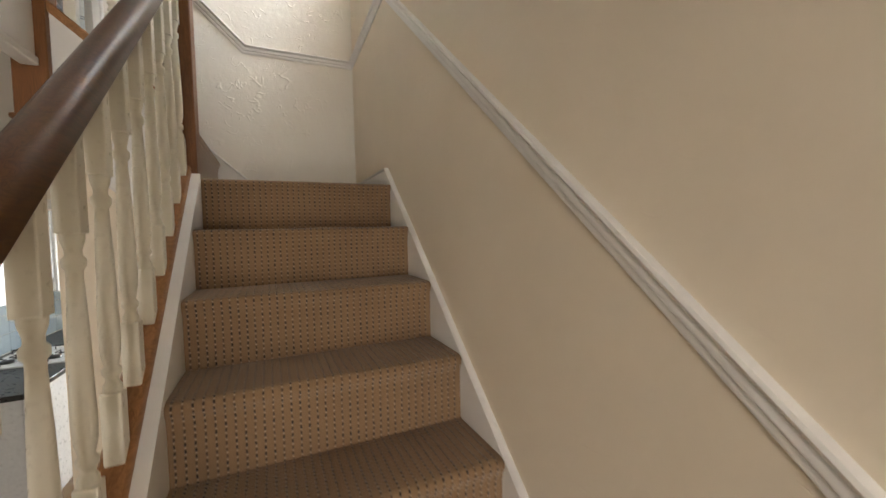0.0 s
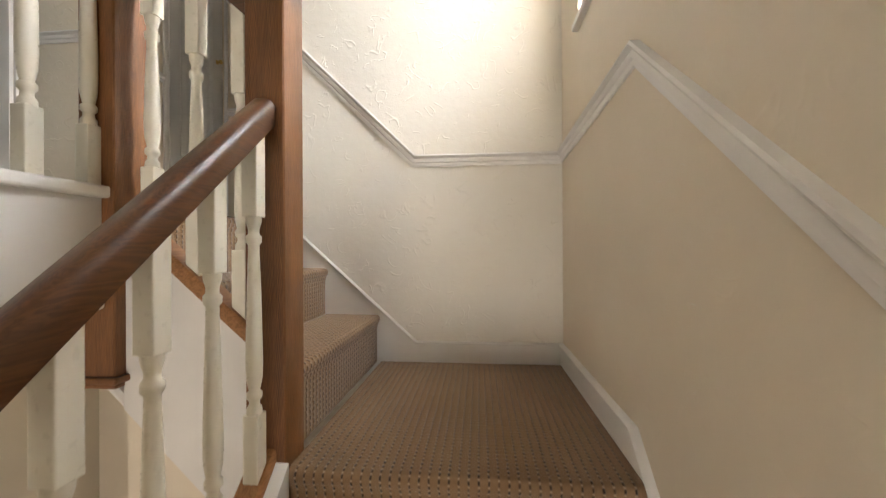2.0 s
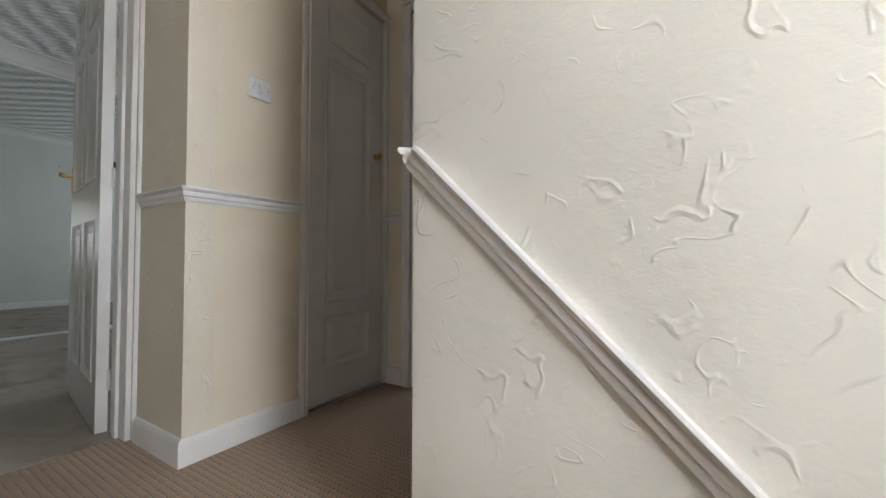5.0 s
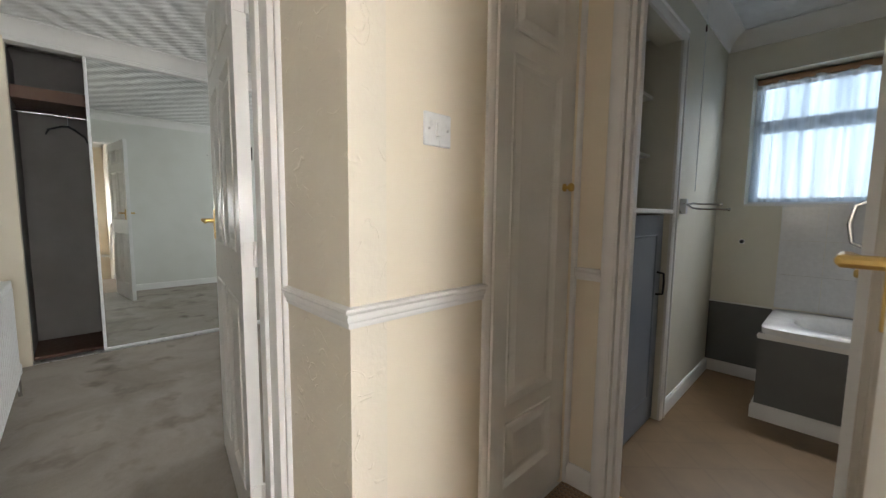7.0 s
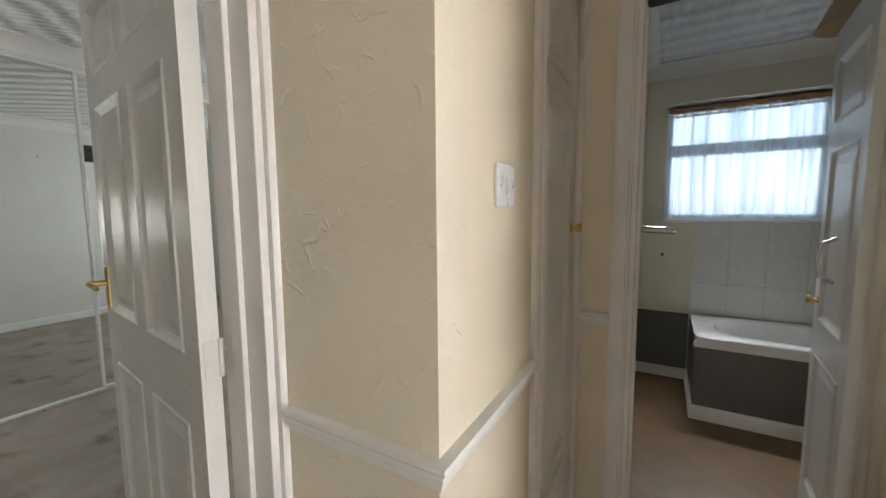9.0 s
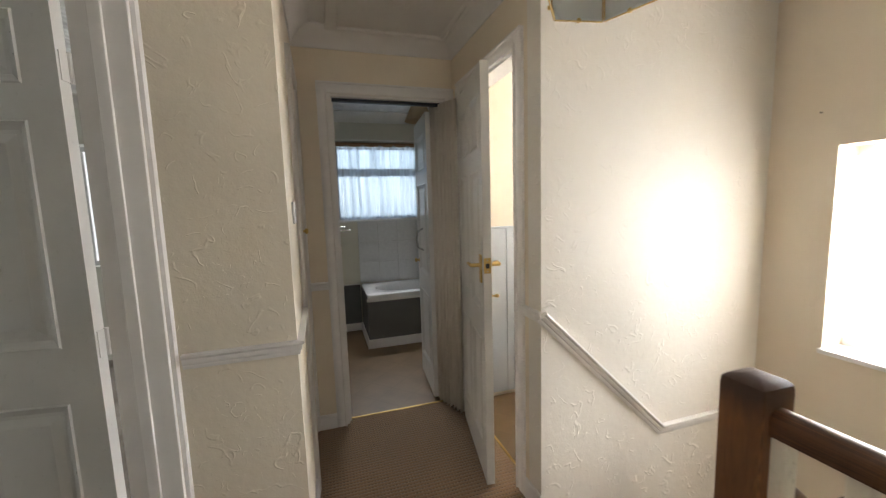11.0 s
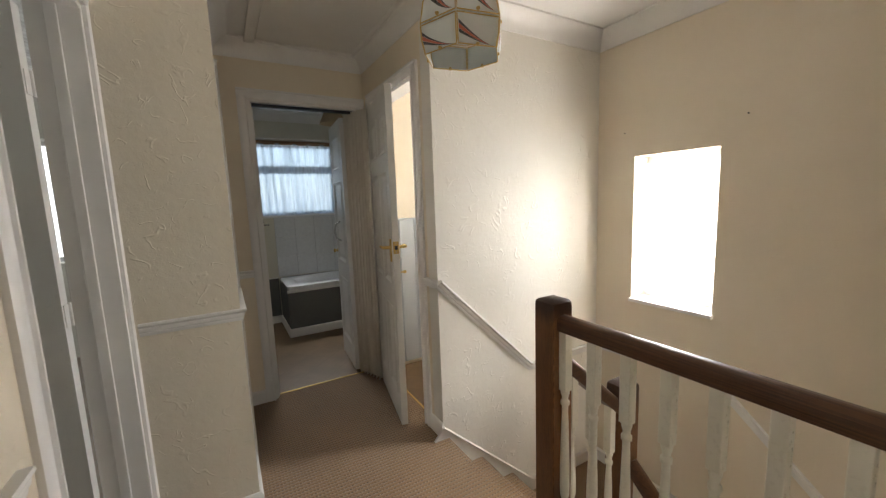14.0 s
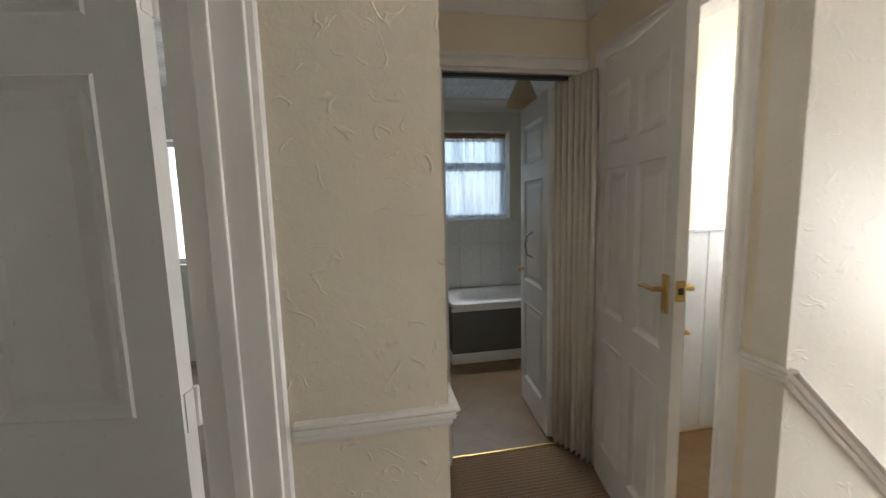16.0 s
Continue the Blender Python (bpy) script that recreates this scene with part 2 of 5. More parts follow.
def net(name, tint, clear):
    """Thin net curtain: lets light through, weave and folds visible."""
    m = bpy.data.materials.new(name)
    m.use_nodes = True
    t = m.node_tree
    t.nodes.clear()
    out = t.nodes.new("ShaderNodeOutputMaterial")
    tr = node(t, "ShaderNodeBsdfTranslucent", Color=(*tint, 1))
    df = node(t, "ShaderNodeBsdfDiffuse", Color=(*tint, 1))
    cl = node(t, "ShaderNodeBsdfTransparent", Color=(1, 1, 1, 1))
    a, c = t.nodes.new("ShaderNodeMixShader"), t.nodes.new("ShaderNodeMixShader")
    a.inputs[0].default_value = 0.4
    t.links.new(tr.outputs[0], a.inputs[1])
    t.links.new(df.outputs[0], a.inputs[2])
    weave = noise_tex(t, coords(t, (500, 500, 900)), 1.0, 2.0)
    gather = noise_tex(t, coords(t, (26, 26, 1.1)), 1.0, 2.0, 0.5)
    thin = mth(t, 'ADD', mth(t, 'MULTIPLY', weave, 0.35), mth(t, 'MULTIPLY', gather, 0.65))
    t.links.new(ramp(t, thin, [(0.36, (clear * 1.45,) * 3), (0.62, (clear * 0.35,) * 3)]), c.inputs[0])
    t.links.new(a.outputs[0], c.inputs[1])
    t.links.new(cl.outputs[0], c.inputs[2])
    t.links.new(c.outputs[0], out.inputs[0])
    return m


# Cool window daylight is put into this paler tone; the strip's plaster stays cream.
M_ARTEX_DAYLIT = artex("cool_daylit_plaster", (0.745, 0.705, 0.63), (0.79, 0.755, 0.68))
M_ARTEX_CREAM = artex("cream_textured_plaster", (0.71, 0.64, 0.52), (0.765, 0.695, 0.575))
M_CREAM = artex("cream_painted_wall", (0.71, 0.62, 0.49), (0.76, 0.67, 0.54), 0.35)
M_CREAM_SMOOTH = paint("smooth_cream_wall", (0.75, 0.66, 0.52), (0.79, 0.70, 0.56), 0.5)
M_WHITE = paint("white_gloss_paint", (0.74, 0.73, 0.70), (0.80, 0.79, 0.76), 0.32, 4.0, 60.0, 0.06)
M_TRIM = paint("white_satin_trim", (0.74, 0.72, 0.69), (0.80, 0.78, 0.75), 0.4, 5.0, 90.0, 0.1)
M_CEIL = paint("white_ceiling", (0.74, 0.72, 0.69), (0.79, 0.77, 0.74), 0.75, 2.0, 45.0, 0.5, 0.004)
M_RIBS = ribbed_ceiling("combed_white_plaster", (0.76, 0.75, 0.73), -53)
M_RIBS_BATH = ribbed_ceiling("combed_white_bathroom_plaster", (0.77, 0.77, 0.76), -88)
M_SPINDLE = paint("ivory_gloss_paint", (0.78, 0.74, 0.63), (0.83, 0.80, 0.69), 0.3, 8.0, 70.0, 0.05)
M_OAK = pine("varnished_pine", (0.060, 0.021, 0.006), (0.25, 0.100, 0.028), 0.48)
M_RAIL = wood("dark_varnished_handrail", (0.052, 0.0185, 0.0055), (0.115, 0.044, 0.013), 0.36, (60, 1.5, 60))
M_RAIL_SHORT = wood("dark_varnished_short_rail", (0.052, 0.0185, 0.0055), (0.115, 0.044, 0.013), 0.36, (1.5, 60, 60))
M_CAP = wood("honey_varnished_string", (0.24, 0.105, 0.032), (0.40, 0.185, 0.068), 0.4, (38, 1.5, 38))
M_LOOP = carpet_loop("ribbed_tan_carpet", (0.300, 0.184, 0.094), (0.188, 0.112, 0.056), (0.026, 0.016, 0.010))
M_BED_CARPET = carpet_cut("stained_grey_carpet", (0.355, 0.31, 0.265), (0.245, 0.21, 0.172), (0.125, 0.098, 0.075))
M_VINYL = vinyl("tan_vinyl")
M_BLUE_WALL = paint("pale_bedroom_wall", (0.66, 0.66, 0.60), (0.71, 0.71, 0.66), 0.6)
M_BATH_WALL = paint("pale_cream_bath_wall", (0.66, 0.63, 0.53), (0.72, 0.69, 0.59), 0.55)
M_GREY_PANEL = paint("dark_grey_panel", (0.105, 0.105, 0.10), (0.13, 0.13, 0.125), 0.5)
M_GREY_DOOR = paint("blue_grey_paint", (0.17, 0.19, 0.225), (0.20, 0.225, 0.26), 0.42)
M_TONGUE = paint("pale_grey_boards", (0.50, 0.53, 0.55), (0.56, 0.59, 0.61), 0.45)
M_BATH = plain("white_acrylic", (0.80, 0.80, 0.80), 0.12, 0.0, 0.4)
M_TILE = plain("white_wall_panel", (0.72, 0.73, 0.74), 0.15)
M_BRASS = plain("worn_brass", (0.66, 0.46, 0.17), 0.33, 1.0)
M_CHROME = plain("chrome", (0.62, 0.63, 0.64), 0.16, 1.0)
M_BLACK = plain("black_metal", (0.02, 0.02, 0.02), 0.4)
# Even dark taupe for wardrobe insides and the wall behind the cupboard.
M_DARK = paint("dark_taupe_interior", (0.20, 0.185, 0.17), (0.24, 0.225, 0.21), 0.7)
M_BROWN = plain("brown_laminate", (0.10, 0.045, 0.025), 0.5)
M_PLASTIC = plain("white_plastic", (0.80, 0.80, 0.79), 0.3)
M_UPVC = plain("white_window_frame", (0.82, 0.82, 0.82), 0.3)
M_NET = net("white_net", (0.80, 0.80, 0.79), 0.62)
M_NET_BLUE = net("white_voile", (0.68, 0.73, 0.80), 0.30)
M_SHADE = plain("beige_fabric_shade", (0.62, 0.47, 0.30), 0.8)
M_FOLD = paint("beige_vinyl_folds", (0.69, 0.64, 0.56), (0.75, 0.70, 0.62), 0.5)
M_KIT_WHITE = plain("white_kitchen_front", (0.78, 0.79, 0.80), 0.3)
M_KIT_TILE = plain("grey_blue_tile", (0.30, 0.37, 0.42), 0.2)
M_WORKTOP = plain("black_worktop", (0.025, 0.025, 0.027), 0.3)
M_STEEL = plain("brushed_steel", (0.55, 0.55, 0.54), 0.3, 1.0)
M_ORANGE = plain("brown_blind", (0.42, 0.24, 0.14), 0.8)

M_MIRROR, _t, _b = nodes("mirror_glass", 0.015, 1.0)
_b.inputs["Base Color"].default_value = (0.86, 0.90, 0.89, 1)
M_GLASS, _t, _b = nodes("window_glass", 0.02)
_b.inputs["Transmission Weight"].default_value, _b.inputs["IOR"].default_value = 1.0, 1.45
M_FROST, _t, _b = nodes("frosted_lamp_glass", 0.35)
_b.inputs["Base Color"].default_value = (0.80, 0.83, 0.81, 1)
_b.inputs["Transmission Weight"].default_value = 0.2
M_RED = plain("coral_band", (0.62, 0.16, 0.10), 0.3)
M_CHAR = plain("charcoal_band", (0.05, 0.055, 0.06), 0.3)

# ---- builders ----


def part(name, bm, material, parent=None, label=""):
    me = bpy.data.meshes.new(name)
    bmesh.ops.recalc_face_normals(bm, faces=bm.faces[:])
    bm.to_mesh(me)
    bm.free()
    me.materials.append(material)
    ob = new(name, me)
    ob.parent = parent
    if label:
        ob["label"] = label
    return ob


def thing(name, label, category, group="", kind=""):
    ob = new(name)
    ob.empty_display_size = 0.05
    return tagged(ob, label, category, group, kind)


def smooth(ob, angle=35):
    for p in ob.data.polygons:
        p.use_smooth = True
    ob.data.set_sharp_from_angle(angle=radians(angle))
    return ob


def box(bm, x0, x1, y0, y1, z0, z1, bevel=0.0):
    vs = [bm.verts.new((x, y, z)) for x in (x0, x1) for y in (y0, y1) for z in (z0, z1)]
    fs = [bm.faces.new([vs[i] for i in f]) for f in ((0, 1, 3, 2), (4, 6, 7, 5), (0, 4, 5, 1), (2, 3, 7, 6), (0, 2, 6, 4), (1, 5, 7, 3))]
    if bevel:
        es = list({e for f in fs for e in f.edges})
        bmesh.ops.bevel(bm, geom=es, offset=bevel, segments=2, affect='EDGES', profile=0.5)
    return vs


def boxed(name, dims, material, parent=None, bevel=0.0, label=""):
    bm = bmesh.new()
    box(bm, *dims, bevel=bevel)
    return part(name, bm, material, parent, label)


def prism(bm, outline, axis, a, b):
    """Extrudes a closed outline of (u, v) along an axis from a to b: x (u=y, v=z), y (u=x, v=z), z (u=x, v=y)."""
    def put(u, v, w):
        return {"x": (w, u, v), "y": (u, w, v), "z": (u, v, w)}[axis]
    lo = [bm.verts.new(put(u, v, a)) for u, v in outline]
    hi = [bm.verts.new(put(u, v, b)) for u, v in outline]
    bm.faces.new(lo), bm.faces.new(hi)
    n = len(outline)
    for i in range(n):
        bm.faces.new((lo[i], lo[(i + 1) % n], hi[(i + 1) % n], hi[i]))


def wall(name, axis, p0, p1, u0, u1, z0, z1, holes=(), material=None, label="", category="wall"):
    """A wall between the planes p0 and p1 of an axis, from u0 to u1, with holes (u0, u1, z0, z1) through it."""
    bm = bmesh.new()
    us = sorted({u0, u1, *[h[0] for h in holes], *[h[1] for h in holes]})
    zs = sorted({z0, z1, *[h[2] for h in holes], *[h[3] for h in holes]})
    us, zs = [u for u in us if u0 <= u <= u1], [z for z in zs if z0 <= z <= z1]
    grid = {}

    def v(p, i, j):
        k = (p, i, j)
        if k not in grid:
            grid[k] = bm.verts.new((p, us[i], zs[j]) if axis == "x" else (us[i], p, zs[j]))
        return grid[k]

    def solid(i, j):
        if not (0 <= i < len(us) - 1 and 0 <= j < len(zs) - 1):
            return False
        cu, cz = (us[i] + us[i + 1]) / 2, (zs[j] + zs[j + 1]) / 2
        return not any(h[0] < cu < h[1] and h[2] < cz < h[3] for h in holes)
    for i in range(len(us) - 1):
        for j in range(len(zs) - 1):
            if not solid(i, j):
                continue
            for p in (p0, p1):
                bm.faces.new((v(p, i, j), v(p, i + 1, j), v(p, i + 1, j + 1), v(p, i, j + 1)))
            for (a, b, c, d) in ((-1, 0, (0, 0), (0, 1)), (1, 0, (1, 0), (1, 1)), (0, -1, (0, 0), (1, 0)), (0, 1, (0, 1), (1, 1))):
                if not solid(i + a, j + b):
                    q = ((i + c[0], j + c[1]), (i + d[0], j + d[1]))
                    bm.faces.new((v(p0, *q[0]), v(p0, *q[1]), v(p1, *q[1]), v(p1, *q[0])))
    return tagged(part(name, bm, material), label, category, kind="structure")


def run(name, path, normal, profile, material, parent=None, mitre=(0, 0), label="", up=None):
    """Sweeps a moulding profile of (out, across) along a path in a wall's plane. mitre: 1 past an outer corner, -1 short of an inner one."""
    bm = bmesh.new()
    n = Vector(normal)
    pts = [Vector(p) for p in path]
    rings = []
    for i, p in enumerate(pts):
        a = (pts[i] - pts[i - 1]).normalized() if i else None
        b = (pts[i + 1] - pts[i]).normalized() if i < len(pts) - 1 else None
        d = ((a or b) + (b or a)).normalized()
        side = d.cross(n) * -1
        if side.z < 0 or (abs(side.z) < 1e-6 and up is not None and side.dot(Vector(up)) < 0):
            side = -side
        k = 1 / max(0.3, (a or b).dot(d))
        end = mitre[0] * -1 if i == 0 else (mitre[1] if i == len(pts) - 1 else 0)
        rings.append([bm.verts.new(p + n * o + side * c * k + d * (o * end)) for o, c in profile])
    m = len(profile)
    for r, s in zip(rings, rings[1:]):
        for j in range(m):
            bm.faces.new((r[j], r[(j + 1) % m], s[(j + 1) % m], s[j]))
    bm.faces.new(rings[0]), bm.faces.new(rings[-1])
    return smooth(part(name, bm, material, parent, label), 40)


DADO = [(o * 0.80, c * 0.88) for o, c in [(0, -0.028), (0.008, -0.028), (0.012, -0.019), (0.011, -0.012), (0.017, -0.008), (0.020, 0.004), (0.017, 0.010), (0.025, 0.014), (0.030, 0.021), (0.027, 0.028), (0, 0.028)]]
SKIRT = [(0, -0.09), (0.016, -0.09), (0.016, -0.016), (0.012, -0.006), (0.006, 0), (0, 0)]
ARCH = [(0, -0.03), (0.012, -0.03), (0.017, -0.02), (0.019, 0.0), (0.015, 0.008), (0.015, 0.018), (0.022, 0.022), (0.022, 0.03), (0, 0.03)]
COVE = [(0, -0.10), (0.008, -0.10), (0.012, -0.088), (0.018, -0.07), (0.034, -0.045), (0.058, -0.024), (0.080, -0.014), (0.088, -0.010), (0.10, -0.010), (0.10, 0), (0, 0)]


def architrave(name, axis, plane, out, u0, u1, top, base=0.0, material=None, wide=0.06):
    """Moulded frame round a doorway on one face of a wall: two uprights and a head."""
    n = (out, 0, 0) if axis == "x" else (0, out, 0)
    def P(u, z):
        return (plane, u, z) if axis == "x" else (u, plane, z)
    h = wide / 2
    prof = [(o, c * wide / 0.06) for o, c in ARCH]
    t = tagged(new(name), "white painted moulded door architrave", "architrave", kind="structure")
    for nm, path in (("upright", [P(u0 - h, base), P(u0 - h, top + h)]), ("upright", [P(u1 + h, base), P(u1 + h, top + h)])):
        run(nm, path, n, prof, material or M_TRIM, t, up=P(1, 0) if axis == "y" else (0, 1, 0))
    run("head", [P(u0 - 2 * h - 0.001, top + h), P(u1 + 2 * h + 0.001, top + h)], tuple(c * 1.0 for c in n), [(o + 0.001, c) for o, c in prof], material or M_TRIM, t)
    return t


def panel_face(bm, w, h, panels, y, out):
    """One face of a moulded door at depth y, facing out (+1 or -1), with sunk panels (x0, x1, z0, z1)."""
    xs = sorted({0, w, *[p[0] for p in panels], *[p[1] for p in panels]})
    zs = sorted({0, h, *[p[2] for p in panels], *[p[3] for p in panels]})
    for i in range(len(xs) - 1):
        for j in range(len(zs) - 1):
            cx, cz = (xs[i] + xs[i + 1]) / 2, (zs[j] + zs[j + 1]) / 2
            if any(p[0] < cx < p[1] and p[2] < cz < p[3] for p in panels):
                continue
            bm.faces.new([bm.verts.new((x, y, z)) for x, z in ((xs[i], zs[j]), (xs[i + 1], zs[j]), (xs[i + 1], zs[j + 1]), (xs[i], zs[j + 1]))])
    for x0, x1, z0, z1 in panels:
        last = None
        for inset, depth in ((0, 0), (0.004, -0.004), (0.014, 0.003), (0.024, 0.008), (0.034, 0.008), (0.058, 0.002)):
            ring = [bm.verts.new((x, y - out * depth, z)) for x, z in ((x0 + inset, z0 + inset), (x1 - inset, z0 + inset), (x1 - inset, z1 - inset), (x0 + inset, z1 - inset))]
            if last:
                for k in range(4):
                    bm.faces.new((last[k], last[(k + 1) % 4], ring[(k + 1) % 4], ring[k]))
            last = ring
        bm.faces.new(last)


SIX = [(0.11, 0.44, 0.18, 0.72), (0.56, 0.89, 0.18, 0.72), (0.11, 0.44, 0.86, 1.52), (0.56, 0.89, 0.86, 1.52), (0.11, 0.44, 1.62, 1.86), (0.56, 0.89, 1.62, 1.86)]
SIX_HIGH = [(0.11, 0.44, 0.18, 0.84), (0.56, 0.89, 0.18, 0.84), (0.11, 0.44, 1.0, 1.61), (0.56, 0.89, 1.0, 1.61), (0.11, 0.44, 1.70, 1.88), (0.56, 0.89, 1.70, 1.88)]
THREE = [(0.2, 0.8, 0.16, 0.40), (0.2, 0.8, 0.46, 1.62), (0.2, 0.8, 1.68, 1.90)]


def leaf(width, height, thick, panels, parent, material=None):
    bm = bmesh.new()
    ps = [(a * width, b * width, c * height / 1.98, d * height / 1.98) for a, b, c, d in panels]
    panel_face(bm, width, height, ps, 0, -1)
    panel_face(bm, width, height, ps, thick, 1)
    for q in (((0, 0), (width, 0)), ((width, 0), (width, height)), ((width, height), (0, height)), ((0, height), (0, 0))):
        bm.faces.new([bm.verts.new((x, y, z)) for (x, z), y in ((q[0], 0), (q[1], 0), (q[1], thick), (q[0], thick))])
    bmesh.ops.remove_doubles(bm, verts=bm.verts[:], dist=0.0002)
    return part("leaf", bm, material or M_WHITE, parent)


def tube(bm, pts, radius, sides=10, caps=True):
    """A round bar along points; radius is one number or one for each point."""
    pts = [Vector(p) for p in pts]
    rad = radius if isinstance(radius, (list, tuple)) else [radius] * len(pts)
    rings, ref = [], None
    for i, p in enumerate(pts):
        d = (pts[min(i + 1, len(pts) - 1)] - pts[max(i - 1, 0)]).normalized()
        if ref is None:
            ref = Vector((0, 0, 1)) if abs(d.z) < 0.9 else Vector((1, 0, 0))
        a = (ref - d * ref.dot(d)).normalized()
        ref = a
        b = d.cross(a)
        rings.append([bm.verts.new(p + (a * math.cos(2 * math.pi * k / sides) + b * math.sin(2 * math.pi * k / sides)) * rad[i]) for k in range(sides)])
    for r, s in zip(rings, rings[1:]):
        for k in range(sides):
            bm.faces.new((r[k], r[(k + 1) % sides], s[(k + 1) % sides], s[k]))
    if caps:
        bm.faces.new(rings[0]), bm.faces.new(rings[-1])


def lever(parent, x, z, thick, towards):
    """Brass lever handles on backplates, on both faces of a door leaf."""
    for y, o in ((0, -1), (thick, 1)):
        bm = bmesh.new()
        box(bm, x - 0.018, x + 0.018, min(y, y + o * 0.008), max(y, y + o * 0.008), z - 0.082, z + 0.048, 0.002)
        plate = part("backplate", bm, M_BRASS, parent, "polished brass backplate")
        bm = bmesh.new()
        tube(bm, [(x, y, z), (x, y + o * 0.05, z)], 0.009)
        tube(bm, [(x, y + o * 0.048, z), (x + towards * 0.03, y + o * 0.052, z + 0.003), (x + towards * 0.06, y + o * 0.052, z + 0.002), (x + towards * 0.09, y + o * 0.046, z - 0.005)], [0.008, 0.0075, 0.007, 0.006])
        smooth(part("lever_handle", bm, M_BRASS, parent, "brass lever handle"))
        for zs in (z - 0.072, z + 0.038):
            bm = bmesh.new()
            tube(bm, [(x, y + o * 0.007, zs), (x, y + o * 0.0095, zs)], 0.0035, 8)
            part("screw", bm, M_STEEL, plate, "small steel screw")


def knob(name, parent, place, out, r=0.017, material=None):
    bm = bmesh.new()
    p, o = Vector(place), Vector(out)
    tube(bm, [p, p + o * 0.004, p + o * 0.006, p + o * 0.018, p + o * 0.022, p + o * 0.030, p + o * 0.037, p + o * 0.039], [r * 0.9, r * 0.9, r * 0.45, r * 0.4, r * 0.85, r, r * 0.75, r * 0.2], 16)
    return smooth(part(name, bm, material or M_BRASS, parent, "small round brass knob"), 50)


def hinges(parent, thick, zs=(0.2, 1.0, 1.75)):
    for z in zs:
        bm = bmesh.new()
        tube(bm, [(-0.004, thick / 2 - 0.02, z - 0.04), (-0.004, thick / 2 - 0.02, z + 0.04)], 0.006, 8)
        box(bm, -0.003, -0.0005, thick / 2 - 0.018, thick / 2 + 0.012, z - 0.038, z + 0.038)
        part("hinge", bm, M_TRIM, parent, "white painted steel butt hinge")

# ---- plan ----
RISE, GOING = 0.205, 0.235
QUARTER = -3 * RISE
GROUND = -13 * RISE
CEIL = 2.37
CEIL_BED = 2.41
LOW = -0.24

# walls of the upper floor
wall("wall_window", "x", 0.0, 0.24, -4.7, 0.0, GROUND, CEIL, [(-0.745, -0.268, 0.668, 1.572)], M_CREAM, "cream painted stairwell wall with a small window", "wall")
wall("wall_textured", "y", 0.0, 0.10, -1.29, 0.24, GROUND, CEIL, (), M_ARTEX_DAYLIT, "cream hand-textured plaster wall beside the stairs", "wall")
wall("wall_toilet_side", "x", -1.29, -1.19, 0.10, 1.03, LOW, CEIL, [(0.19, 0.86, -0.03, 2.03)], M_CREAM_SMOOTH, "cream wall with the toilet doorway", "wall")
wall("wall_bathroom_door", "y", 1.03, 1.13, -2.6, -1.19, LOW, CEIL, [(-2.055, -1.345, -0.03, 2.03)], M_CREAM_SMOOTH, "cream wall with the bathroom doorway", "wall")
wall("wall_switch", "x", -2.345, -2.235, 0.10, 1.03, LOW, CEIL, [(0.49, 1.01, -0.03, 2.03)], M_CREAM_SMOOTH, "cream wall with switch and cupboard door", "wall")
wall("wall_strip", "y", 0.0, 0.10, -2.70, -2.235, LOW, CEIL, (), M_ARTEX_CREAM, "short cream textured wall beside the bedroom doorway", "wall")
wall("wall_bedroom_door", "x", -2.70, -2.60, -1.72, 0.0, LOW, CEIL, [(-0.80, -0.012, -0.03, 2.03)], M_CREAM, "cream landing wall with the bedroom doorway", "wall")
wall("wall_front", "y", -1.84, -1.72, -2.70, -1.25, LOW, CEIL, [(-2.385, -1.51, -0.03, 2.03)], M_CREAM, "cream landing wall with the front bedroom doorway", "wall")
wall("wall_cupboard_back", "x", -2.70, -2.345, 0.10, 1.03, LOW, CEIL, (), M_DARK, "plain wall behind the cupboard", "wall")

wall("wall_stairwell_side", "x", -1.35, -1.25, -2.75, -1.84, LOW, CEIL, (), M_CREAM, "cream wall between stairwell and front bedroom", "wall")
wall("wall_stairwell_end", "y", -2.85, -2.75, -1.35, 0.0, LOW, CEIL, (), M_CREAM, "cream end wall of the stairwell", "wall")
# bathroom shell
wall("wall_bathroom_left", "x", -2.23, -2.12, 1.13, 2.93, LOW, CEIL, [(1.20, 1.85, -0.03, 2.03)], M_BATH_WALL, "pale cream bathroom wall with a cupboard recess", "wall")
wall("wall_bathroom_back", "y", 2.93, 3.17, -2.70, 0.24, LOW, CEIL, [(-1.965, -1.005, 1.222, 2.088)], M_BATH_WALL, "pale cream bathroom wall with a wide window", "wall")
wall("wall_bathroom_right", "x", -0.45, -0.35, 1.13, 2.93, LOW, CEIL, (), M_BATH_WALL, "pale bathroom side wall", "wall")
wall("wall_recess_back", "x", -2.70, -2.65, 1.13, 2.93, LOW, CEIL, (), M_BATH_WALL, "painted back of the airing cupboard", "wall")
wall("wall_recess_side", "y", 1.85, 1.93, -2.65, -2.23, LOW, CEIL, (), M_BATH_WALL, "painted side of the airing cupboard", "wall")
# toilet shell
wall("wall_toilet_back", "y", 1.03, 1.13, -1.19, 0.24, LOW, CEIL, (), M_CREAM_SMOOTH, "cream toilet wall", "wall")
wall("wall_toilet_outer", "x", 0.0, 0.24, 0.0, 2.93, LOW, CEIL, [(0.37, 0.87, 1.25, 1.95)], M_CREAM_SMOOTH, "cream outer wall with a small window", "wall")
